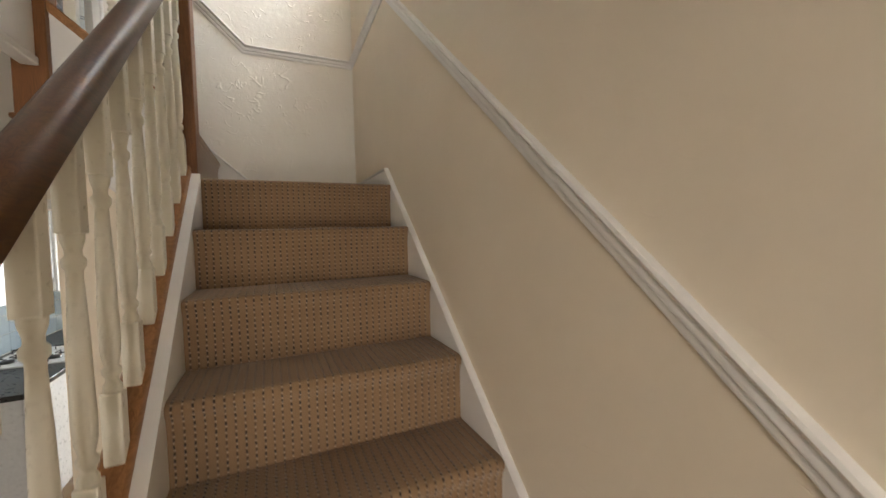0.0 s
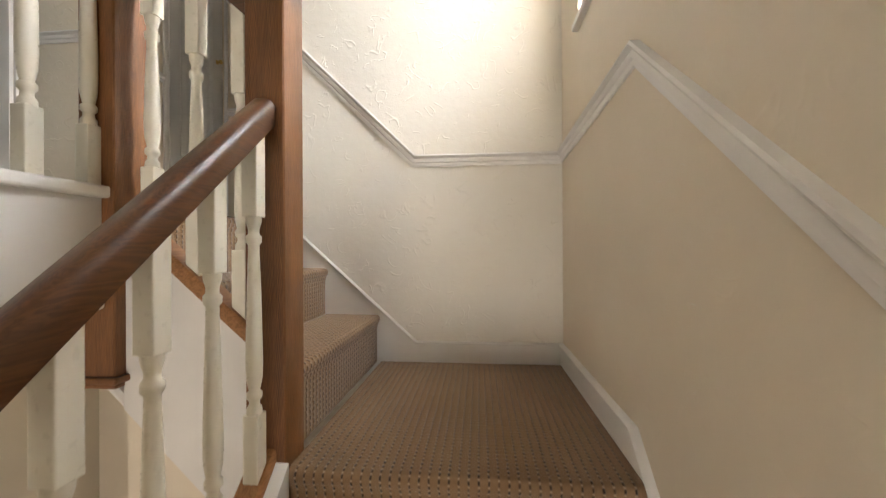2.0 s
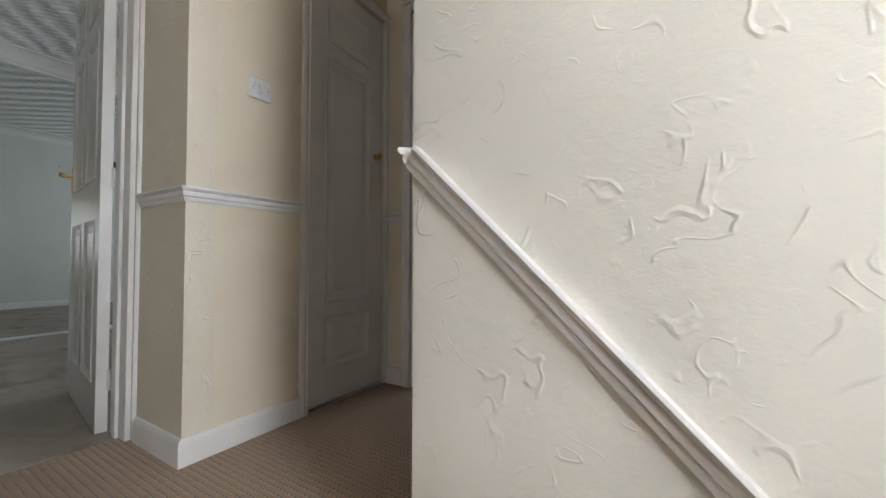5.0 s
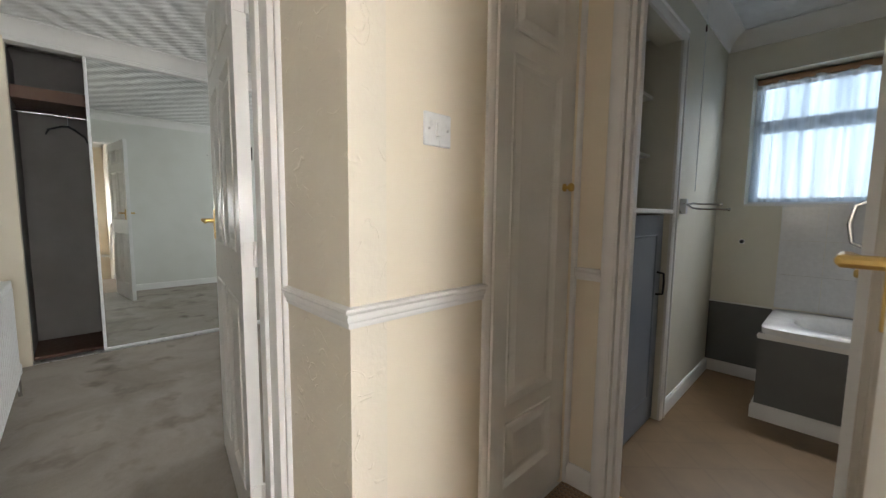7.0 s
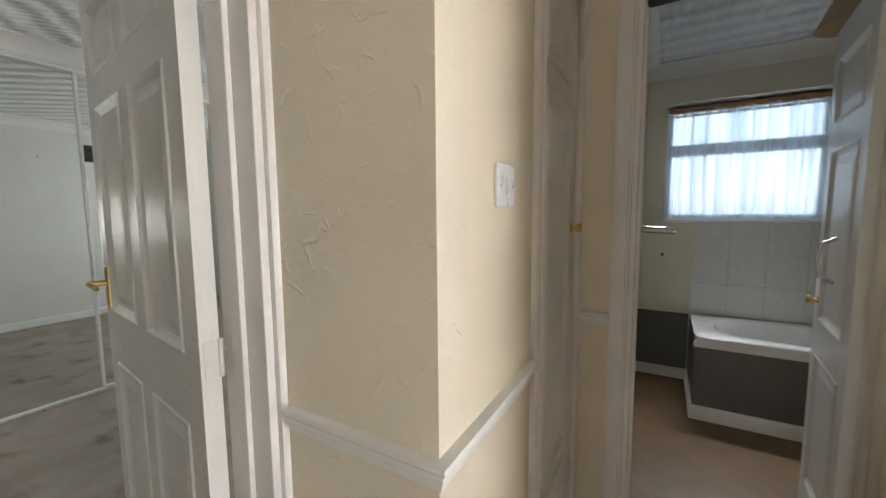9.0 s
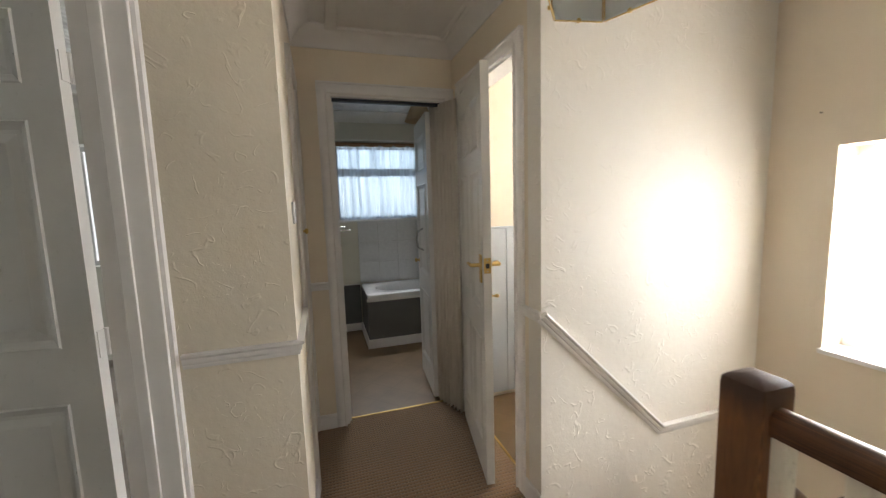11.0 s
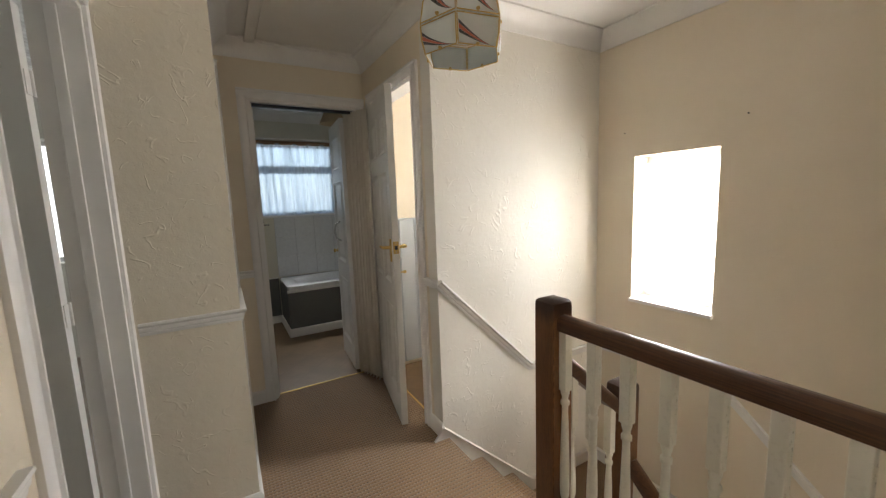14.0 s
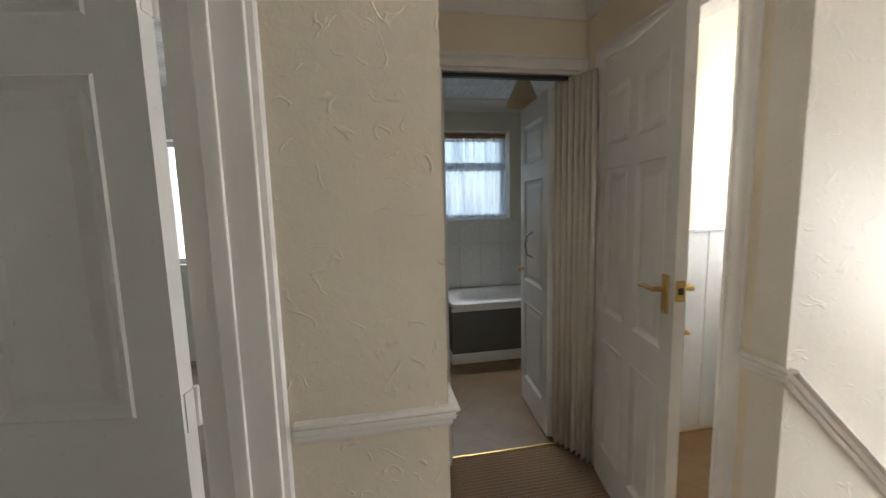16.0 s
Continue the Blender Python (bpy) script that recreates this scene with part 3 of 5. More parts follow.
# bedroom shell
wall("wall_bedroom_side", "y", -0.95, -0.83, -6.3, -2.72, LOW, CEIL_BED, (), M_BLUE_WALL, "pale bedroom wall", "wall")
wall("wall_bedroom_window", "y", 2.93, 3.17, -6.3, -2.72, LOW, CEIL_BED, [(-5.05, -3.35, 0.9, 2.0)], M_BLUE_WALL, "pale bedroom wall with a window", "wall")
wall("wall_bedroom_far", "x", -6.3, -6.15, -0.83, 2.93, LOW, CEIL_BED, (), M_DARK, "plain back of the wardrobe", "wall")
wall("wall_bedroom_near", "x", -2.72, -2.7005, -0.83, 2.93, 0.0, CEIL_BED, [(-0.80, -0.012, -0.1, 2.03)], M_BLUE_WALL, "pale bedroom wall beside the door", "wall")
# front bedroom shell
wall("wall_front_bedroom_left", "x", -4.1, -4.0, -4.7, -1.84, LOW, CEIL, (), M_BLUE_WALL, "pale front bedroom wall", "wall")
wall("wall_front_outer", "y", -4.7, -4.5, -4.1, 0.0, GROUND, CEIL, [(-3.05, -1.35, 0.9, 2.0), (-1.3, -0.5, -2.0, -0.6)], M_CREAM, "cream outer wall with unseen window openings", "wall")
wall("wall_front_bedroom_inner", "y", -1.84, -1.72, -4.1, -2.70, LOW, CEIL, (), M_BLUE_WALL, "pale front bedroom wall", "wall")

# floors and ceilings


def slab(name, x0, x1, y0, y1, z0, z1, material, label, category):
    return tagged(boxed(name, (x0, x1, y0, y1, z0, z1), material), label, category, kind="structure")


def uv_floor(name, rects, z, material, label):
    bm = bmesh.new()
    uv = bm.loops.layers.uv.new("UVMap")
    for x0, x1, y0, y1 in rects:
        f = bm.faces.new([bm.verts.new(p) for p in ((x0, y0, z), (x1, y0, z), (x1, y1, z), (x0, y1, z))])
        g = bm.faces.new([bm.verts.new(p) for p in ((x0, y0, z - 0.012), (x0, y1, z - 0.012), (x1, y1, z - 0.012), (x1, y0, z - 0.012))])
        for q in (f, g):
            for lp in q.loops:
                lp[uv].uv = (lp.vert.co.y, lp.vert.co.x)
    me = bpy.data.meshes.new(name)
    bm.to_mesh(me), bm.free()
    me.materials.append(material)
    return tagged(new(name, me), label, "floor", kind="structure")


slab("floor_joists_landing", -2.75, -1.30, -1.72, 0.10, LOW, -0.013, M_CEIL, "landing floor deck over the hall", "floor")
slab("floor_joists_over_hall", -1.25, 0.0, -4.5, -2.75, LOW, -0.013, M_CEIL, "floor deck over the hall", "floor")
slab("floor_joists_front", -4.1, -1.25, -4.5, -1.72, LOW, -0.013, M_CEIL, "floor deck of the front bedroom", "floor")
slab("floor_joists_back", -2.75, 0.0, 0.101, 2.93, LOW, -0.013, M_CEIL, "floor deck of bathroom and toilet", "floor")
slab("floor_joists_bedroom", -6.15, -2.75, -0.83, 2.93, LOW, -0.013, M_CEIL, "floor deck of the bedroom", "floor")
uv_floor("floor_landing", [(-2.60, -1.262, -1.78, 0.0)], 0.0, M_LOOP, "ribbed tan loop carpet with dark flecks")
uv_floor("floor_passage", [(-2.235, -1.29, 0.0, 1.08)], 0.0, M_LOOP, "ribbed tan loop carpet in the narrow passage")
uv_floor("floor_bedroom_doorway", [(-2.665, -2.60, -0.80, -0.012)], 0.0, M_LOOP, "ribbed tan carpet in the bedroom doorway")
uv_floor("floor_toilet_doorway", [(-1.29, -1.24, 0.19, 0.86)], 0.0, M_LOOP, "ribbed tan carpet in the toilet doorway")
slab("floor_bathroom", -2.65, -0.45, 1.07, 2.93, -0.012, -0.001, M_VINYL, "tan vinyl bathroom floor with a diamond pattern", "floor")
slab("floor_toilet", -1.255, 0.0, 0.10, 1.03, -0.012, -0.001, M_VINYL, "tan vinyl toilet floor", "floor")
slab("floor_bedroom", -6.15, -2.66, -0.83, 2.93, -0.012, 0.004, M_BED_CARPET, "stained worn grey bedroom carpet", "floor")
slab("floor_front_bedroom", -4.0, -1.35, -4.5, -1.79, -0.012, 0.004, M_BED_CARPET, "worn grey front bedroom carpet", "floor")
tagged(boxed("threshold_bar", (-2.037, -1.363, 1.083, 1.098, 0.0, 0.005), M_BRASS, None, 0.002), "thin brass carpet threshold bar", "threshold", kind="structure")
tagged(boxed("threshold_bar", (-1.246, -1.232, 0.208, 0.842, 0.0, 0.005), M_BRASS, None, 0.002), "thin brass threshold bar at the toilet", "threshold", kind="structure")
slab("ceiling", -2.70, 0.24, -2.85, 1.13, CEIL, CEIL + 0.1, M_CEIL, "white plaster landing ceiling", "ceiling")
slab("ceiling_bathroom", -2.75, 0.24, 1.13, 3.17, CEIL, CEIL + 0.1, M_RIBS_BATH, "white combed plaster bathroom ceiling", "ceiling")
slab("ceiling_bedroom", -6.3, -2.70, -0.95, 3.17, CEIL_BED, CEIL_BED + 0.1, M_RIBS, "white combed plaster bedroom ceiling", "ceiling")
slab("ceiling_front_bedroom", -4.1, 0.24, -4.7, -2.85, CEIL, CEIL + 0.1, M_CEIL, "white front bedroom ceiling", "ceiling")

# cornices
trim = thing("cornice", "white coved plaster cornice round the landing", "cornice", kind="structure")
for pts, n, mi in (([(-1.29, 0, CEIL), (0, 0, CEIL)], (0, -1, 0), (1, -1)), ([(0, 0, CEIL), (0, -2.75, CEIL)], (-1, 0, 0), (-1, -1)),
                   ([(-1.29, 1.03, CEIL), (-1.29, 0, CEIL)], (-1, 0, 0), (-1, 1)), ([(-2.235, 1.03, CEIL), (-1.29, 1.03, CEIL)], (0, -1, 0), (-1, -1)),
                   ([(-2.235, 0, CEIL), (-2.235, 1.03, CEIL)], (1, 0, 0), (1, -1)), ([(-2.60, 0, CEIL), (-2.235, 0, CEIL)], (0, -1, 0), (-1, 1)),
                   ([(-2.60, -1.72, CEIL), (-2.60, 0, CEIL)], (1, 0, 0), (-1, -1)), ([(-1.25, -1.72, CEIL), (-2.60, -1.72, CEIL)], (0, 1, 0), (-1, -1))):
    run("cove", pts, n, COVE, M_TRIM, trim, mi)
trim = thing("cornice_bathroom", "grey-white coved cornice in the bathroom", "cornice", kind="structure")
run("cove", [(-2.12, 2.93, CEIL), (-0.45, 2.93, CEIL)], (0, -1, 0), COVE, M_TRIM, trim, (-1, -1))
run("cove", [(-2.12, 1.13, CEIL), (-2.12, 2.93, CEIL)], (1, 0, 0), COVE, M_TRIM, trim, (-1, -1))
trim = thing("cornice_bedroom", "white coved cornice in the bedroom", "cornice", kind="structure")
run("cove", [(-2.72, -0.83, CEIL_BED), (-2.72, 2.93, CEIL_BED)], (-1, 0, 0), COVE, M_TRIM, trim, (-1, -1))
run("cove", [(-5.5, 2.93, CEIL_BED), (-2.72, 2.93, CEIL_BED)], (0, -1, 0), COVE, M_TRIM, trim, (-1, -1))
run("cove", [(-5.5, -0.83, CEIL_BED), (-2.72, -0.83, CEIL_BED)], (0, 1, 0), COVE, M_TRIM, trim, (-1, -1))
run("cove", [(-5.48, -0.83, CEIL_BED), (-5.48, 2.93, CEIL_BED)], (1, 0, 0), COVE, M_TRIM, trim, (-1, -1))

# dado rails
trim = thing("dado_rail", "white moulded dado rail following the stairs", "dado rail", kind="structure")
run("rail_length", [(-1.29, 0, 0.897), (-0.638, 0, 0.263), (0, 0, 0.262)], (0, -1, 0), DADO, M_TRIM, trim, (0, -1))
run("rail_length", [(0, 0, 0.266), (0, -0.775, 0.31), (0, -3.4, 0.31 - 0.872 * 2.625)], (-1, 0, 0), DADO, M_TRIM, trim, (-1, 0))
run("rail_length", [(-1.29, 0.13, 0.892), (-1.29, 0, 0.892)], (-1, 0, 0), DADO, M_TRIM, trim, (0, 1))
trim = thing("dado_rail", "white moulded dado rail on the landing walls", "dado rail", kind="structure")
run("rail_length", [(-2.572, 0, 0.905), (-2.235, 0, 0.905)], (0, -1, 0), DADO, M_TRIM, trim, (0, 1))
run("rail_length", [(-2.235, 0, 0.905), (-2.235, 0.455, 0.905)], (1, 0, 0), DADO, M_TRIM, trim, (1, 0))
run("rail_length", [(-2.235, 1.03, 0.905), (-2.115, 1.03, 0.905)], (0, -1, 0), DADO, M_TRIM, trim, (-1, 0))
run("rail_length", [(-2.60, -1.655, 0.905), (-2.60, -0.905, 0.905)], (1, 0, 0), DADO, M_TRIM, trim, (-1, 0))

# skirtings
trim = thing("baseboard", "white painted skirting board along the landing", "skirting board", kind="structure")
run("board", [(-2.572, 0, 0.09), (-2.235, 0, 0.09)], (0, -1, 0), SKIRT, M_TRIM, trim, (0, 1))
run("board", [(-2.235, 0, 0.09), (-2.235, 0.455, 0.09)], (1, 0, 0), SKIRT, M_TRIM, trim, (1, 0))
run("board", [(-2.235, 1.03, 0.09), (-2.115, 1.03, 0.09)], (0, -1, 0), SKIRT, M_TRIM, trim, (-1, 0))
run("board", [(-1.29, 0.13, 0.09), (-1.29, 0, 0.09)], (-1, 0, 0), SKIRT, M_TRIM, trim, (0, 1))
run("board", [(-2.60, -1.655, 0.09), (-2.60, -0.86, 0.09)], (1, 0, 0), SKIRT, M_TRIM, trim, (-1, 0))
trim = thing("baseboard", "white skirting in the bathroom", "skirting board", kind="structure")
run("board", [(-2.12, 1.91, 0.085), (-2.12, 2.93, 0.085)], (1, 0, 0), SKIRT, M_TRIM, trim, (0, -1))
run("board", [(-2.12, 2.93, 0.085), (-1.77, 2.93, 0.085)], (0, -1, 0), SKIRT, M_TRIM, trim, (-1, 0))
trim = thing("baseboard", "pale skirting board in the bedroom", "skirting board", kind="structure")
run("board", [(-2.72, 0.03, 0.09), (-2.72, 2.93, 0.09)], (-1, 0, 0), SKIRT, M_TRIM, trim, (0, -1))
run("board", [(-5.45, -0.83, 0.09), (-2.72, -0.83, 0.09)], (0, 1, 0), SKIRT, M_TRIM, trim, (0, -1))

# ---- staircase ----


def step(name, axis, n0, z, back, a, b, foot, v0, parent):
    """One carpeted step: tread with rounded nosing and riser. The nose lies at n0 on the running axis, the tread runs back to 'back'."""
    s = 1 if back > n0 else -1
    prof = [(back, z), (n0 + s * 0.022, z), (n0 + s * 0.008, z - 0.003), (n0 + s * 0.001, z - 0.011), (n0, z - 0.02), (n0 + s * 0.003, z - 0.03), (n0 + s * 0.010, z - 0.042), (n0 + s * 0.014, z - 0.06), (n0 + s * 0.014, foot)]
    bm = bmesh.new()
    uv = bm.loops.layers.uv.new("UVMap")
    cols = 9
    rows, vs, d = [], [], v0
    for i, (p, h) in enumerate(prof):
        if i:
            d += math.hypot(p - prof[i - 1][0], h - prof[i - 1][1])
        vs.append(d)
        row = []
        for k in range(cols):
            w = a + (b - a) * k / (cols - 1)
            sag = 0.0025 * noise.noise((w * 5, p * 5, h * 5))
            row.append(bm.verts.new((w, p, h + sag) if axis == "y" else (p, w, h + sag)))
        rows.append(row)
    for i in range(len(rows) - 1):
        for k in range(cols - 1):
            f = bm.faces.new((rows[i][k], rows[i][k + 1], rows[i + 1][k + 1], rows[i + 1][k]))
            f.smooth = True
            for lp, (ii, kk) in zip(f.loops, ((i, k), (i, k + 1), (i + 1, k + 1), (i + 1, k))):
                lp[uv].uv = (a + (b - a) * kk / (cols - 1), vs[ii])
    me = bpy.data.meshes.new(name)
    bm.to_mesh(me), bm.free()
    me.materials.append(M_LOOP)
    ob = new(name, me)
    ob.parent = parent
    return vs[-1]


stairs = thing("staircase", "carpeted winding staircase with white strings", "staircase", kind="structure")
NOSE = -0.845
X_IN, X_OUT = -0.012, -0.785
d = step("quarter_landing", "y", NOSE, QUARTER, 0.0, X_OUT, X_IN, QUARTER - RISE, 0.0, stairs)
for k in range(1, 10):
    d = step("step", "y", NOSE - k * GOING, QUARTER - k * RISE, NOSE - (k - 1) * GOING + 0.016, X_OUT, X_IN, QUARTER - (k + 1) * RISE, d, stairs)
d = 0.0
for k, nx in enumerate((-0.79, -1.025, -1.262)):
    d = step("step", "x", nx, QUARTER + (k + 1) * RISE, nx - GOING - 0.01 if k < 2 else nx - 0.03, -0.778, -0.012, QUARTER + k * RISE, d, stairs)
# wall strings with moulded top edges
run("wall_string", [(0, 0, QUARTER + 0.09), (0, -0.765, QUARTER + 0.088), (0, -3.3, QUARTER + 0.088 - 0.872 * 2.535)], (-1, 0, 0), [(0, -0.26), (0.014, -0.26), (0.014, -0.012), (0.02, -0.010), (0.022, -0.004), (0.016, 0), (0, 0)], M_TRIM, stairs, (-1, 0))
run("wall_string", [(0, 0, QUARTER + 0.09), (-0.627, 0, QUARTER + 0.09), (-1.288, 0, 0.072)], (0, -1, 0), [(0, -0.26), (0.014, -0.26), (0.014, -0.012), (0.02, -0.010), (0.022, -0.004), (0.016, 0), (0, 0)], M_TRIM, stairs, (-1, 0))
# outer strings
SLOPE = RISE / GOING
NY = -0.796
LX = -0.835


def cap_z(y):
    return -0.600 + SLOPE * (y + 0.88)


bm = bmesh.new()
prism(bm, [(-0.845, cap_z(-0.845) - 0.03), (-3.1, cap_z(-3.1) - 0.03), (-3.1, cap_z(-3.1) - 0.33), (-0.845, cap_z(-0.845) - 0.33)], "x", LX - 0.016, X_OUT + 0.006)
part("outer_string", bm, M_TRIM, stairs)
run("string_cap", [(LX, -0.845, cap_z(-0.845)), (LX, -3.1, cap_z(-3.1))], (1, 0, 0), [(-0.030, -0.03), (0.026, -0.03), (0.026, -0.008), (0.021, 0.0), (-0.024, 0.0), (-0.030, -0.008)], M_CAP, stairs)


def cap2_z(x):
    return 0.055 - SLOPE * (x + 1.294)


bm = bmesh.new()
prism(bm, [(-1.21, cap2_z(-1.21) - 0.03), (-0.86, cap2_z(-0.86) - 0.03), (-0.86, cap2_z(-0.86) - 0.52), (-1.21, cap2_z(-1.21) - 0.49)], "y", NY - 0.018, NY + 0.018)
part("outer_string", bm, M_TRIM, stairs)
run("string_cap", [(-1.205, NY, cap2_z(-1.205)), (-0.855, NY, cap2_z(-0.855))], (0, -1, 0), [(-0.032, -0.03), (0.032, -0.03), (0.032, -0.006), (0.026, 0.0), (-0.026, 0.0), (-0.032, -0.006)], M_CAP, stairs)
# boarding under the upper flight, with a sloping ledge
bm = bmesh.new()
prism(bm, [(-1.24, -0.47), (-0.83, -0.86), (-0.83, GROUND), (-1.24, GROUND)], "y", -0.775, -0.745)
part("understair_panel", bm, M_CREAM, stairs, "cream panel closing the understair space")
run("understair_ledge", [(-1.26, -0.775, -0.44), (-0.83, -0.775, -0.85)], (0, -1, 0), [(0, -0.03), (0.02, -0.03), (0.026, -0.02), (0.026, 0.0), (-0.05, 0.02), (-0.05, 0)], M_TRIM, stairs)
bm = bmesh.new()
prism(bm, [(NOSE - 9 * GOING, GROUND), (-0.87, GROUND), (-0.87, -0.87), (NOSE - 9 * GOING, -0.87 - SLOPE * (9 * GOING - 0.02) )], "x", X_OUT - 0.012, X_OUT - 0.002)
part("spandrel_panel", bm, M_CREAM, stairs, "cream panel under the lower flight")

# landing edge
edge = thing("landing_edge", "white boxed landing edge under the banister", "fascia", kind="structure")
boxed("fascia", (-1.275, -1.235, -1.72, -0.845, LOW + 0.01, 0.0), M_TRIM, edge)
boxed("edge_cap", (-1.295, -1.215, -1.72, -0.835, 0.0, 0.028), M_TRIM, edge, 0.006)
boxed("soffit_bead", (-1.275, -1.225, -1.72, -0.845, LOW - 0.02, LOW + 0.01), M_TRIM, edge, 0.006)


def newel(name, x, y, z0, z1, s, label):
    """Square softwood newel with a low pyramid top."""
    bm = bmesh.new()
    h = s / 2
    lv = [(z0, h), (z1 - 0.028, h), (z1 - 0.014, h * 0.96), (z1 - 0.006, h * 0.8), (z1, h * 0.25)]
    rings = []
    for z, r in lv:
        c = r * 0.93
        rings.append([bm.verts.new((x + a, y + b, z)) for a, b in ((r, c), (c, r), (-c, r), (-r, c), (-r, -c), (-c, -r), (c, -r), (r, -c))])
    for r, q in zip(rings, rings[1:]):
        for k in range(8):
            bm.faces.new((r[k], r[(k + 1) % 8], q[(k + 1) % 8], q[k]))
    bm.faces.new(rings[0]), bm.faces.new(rings[-1])
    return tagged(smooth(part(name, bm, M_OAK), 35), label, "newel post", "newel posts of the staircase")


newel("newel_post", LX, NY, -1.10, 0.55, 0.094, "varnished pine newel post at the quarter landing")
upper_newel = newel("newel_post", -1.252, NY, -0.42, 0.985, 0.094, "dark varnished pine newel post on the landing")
bm = bmesh.new()
for z0, z1, h in ((-0.438, -0.420, 0.058), (-0.452, -0.438, 0.044)):
    box(bm, -1.252 - h, -1.252 + h, NY - h, NY + h, z0, z1, 0.006)
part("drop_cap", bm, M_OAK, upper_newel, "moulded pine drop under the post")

RAIL = [(o * 0.84, c * 0.84) for o, c in [(-0.03, -0.032), (0.03, -0.032), (0.032, -0.012), (0.034, 0.008), (0.028, 0.024), (0.014, 0.033), (-0.014, 0.033), (-0.028, 0.024), (-0.034, 0.008), (-0.032, -0.012)]]


def rail_z(y):
    return 0.192 + SLOPE * (y + 0.84)


h = thing("handrail", "dark varnished moulded handrail along the lower flight", "handrail", "handrails of the staircase")
run("rail", [(LX, -0.84, rail_z(-0.84)), (LX, -3.2, rail_z(-3.2))], (1, 0, 0), RAIL, M_RAIL, h)
h = thing("handrail", "dark varnished handrail of the short upper flight", "handrail", "handrails of the staircase")
run("rail", [(-1.21, NY, 0.735), (-0.88, NY, 0.735 - SLOPE * 0.33)], (0, -1, 0), RAIL, M_RAIL_SHORT, h)
h = thing("handrail", "dark varnished level handrail along the landing edge", "handrail", "handrails of the staircase")
run("rail", [(-1.255, -0.84, 0.902), (-1.255, -1.72, 0.902)], (1, 0, 0), RAIL, M_RAIL, h)


def spindles(places, height, label, group, slope_axis=None, slope=0.0, top=0.16, foot=0.12):
    """Ivory turned balusters: square blocks at both ends, beads and a tapered shaft between."""
    q = 0.0172
    first = None
    for place in places:
        if first:
            copy_thing(first, Matrix.Translation(place))
            continue
        first = thing("baluster", label, "baluster", group)
        for nm, z0, z1, cut in (("bottom_block", 0.0, foot, 0), ("top_block", height - top, height, 1)):
            bm = bmesh.new()
            lo = box(bm, -q, q, -q, q, z0, z1)
            for v in lo:
                if slope_axis and abs(v.co.z - (height if cut else 0.0)) < 1e-5:
                    v.co.z += slope * (v.co.x if slope_axis == "x" else v.co.y)
            bmesh.ops.bevel(bm, geom=bm.edges[:], offset=0.0025, segments=2, affect='EDGES', profile=0.5)
            part(nm, bm, M_SPINDLE, first)
        shaft = height - top - foot
        prof = [(0, 0.0195), (0.012, 0.0185), (0.02, 0.013), (0.028, 0.013), (0.034, 0.019), (0.044, 0.019), (0.05, 0.0135), (0.075, 0.0195), (0.11, 0.021), (0.2, 0.0205)]
        pts = [(f, r) for f, r in prof if f < shaft * 0.45]
        pts += [(shaft * 0.62, 0.0172), (shaft - 0.075, 0.0135), (shaft - 0.06, 0.0135), (shaft - 0.054, 0.019), (shaft - 0.042, 0.0195), (shaft - 0.036, 0.0135), (shaft - 0.026, 0.0135), (shaft - 0.012, 0.0185), (shaft, 0.0195)]
        bm = bmesh.new()
        tube(bm, [(0, 0, foot + z) for z, r in pts], [r * 0.83 for z, r in pts], 14, False)
        smooth(part("turned_shaft", bm, M_SPINDLE, first), 50)
        first.location = place


GAP_LOW = rail_z(-1) - 0.028 / math.cos(math.atan(SLOPE)) - cap_z(-1)
spindles([(LX, -0.884 - 0.128 * k, cap_z(-0.884 - 0.128 * k)) for k in range(17)], GAP_LOW, "ivory painted turned wooden stair baluster", "balusters of the lower flight", "y", SLOPE, 0.17, 0.13)
spindles([(-1.15 + 0.116 * k, NY, cap2_z(-1.15 + 0.116 * k)) for k in range(3)], 0.735 - SLOPE * 0.1 - 0.034 - cap2_z(-1.11), "ivory turned baluster of the short flight", "balusters of the short flight", "x", -SLOPE, 0.20, 0.15)
spindles([(-1.255, -0.856 - 0.1215 * k, 0.028) for k in range(7)], 0.902 - 0.028 - 0.028, "ivory turned baluster along the landing", "balusters of the landing", None, 0, 0.22, 0.14)

# ---- doors ----
architrave("architrave", "y", 1.03, -1, -2.055, -1.345, 2.03)
architrave("architrave", "x", -1.29, -1, 0.19, 0.86, 2.03)
architrave("architrave", "x", -2.60, 1, -0.80, -0.012, 2.03, wide=0.05)
architrave("architrave", "y", -1.72, 1, -2.385, -1.51, 2.03)
architrave("architrave", "x", -2.12, 1, 1.20, 1.85, 2.03)
architrave("architrave", "x", -2.235, 1, 0.49, 1.01, 2.03, wide=0.034)


def lining(axis, p0, p1, u0, u1, top, label):
    t = thing("door_lining", label, "door frame", kind="structure")
    e = 0.018
    for a, b in ((u0, u0 + e), (u1 - e, u1)):
        boxed("jamb", (p0, p1, a, b, 0, top) if axis == "x" else (a, b, p0, p1, 0, top), M_TRIM, t, 0.002)
    boxed("head", (p0, p1, u0 + e, u1 - e, top - e, top) if axis == "x" else (u0 + e, u1 - e, p0, p1, top - e, top), M_TRIM, t, 0.002)
    m = (p0 + p1) / 2
    for a, b in ((u0 + e, u0 + e + 0.012), (u1 - e - 0.012, u1 - e)):
        boxed("stop", (m - 0.02, m + 0.012, a, b, 0, top - e) if axis == "x" else (a, b, m - 0.02, m + 0.012, 0, top - e), M_TRIM, t, 0.002)
    return t


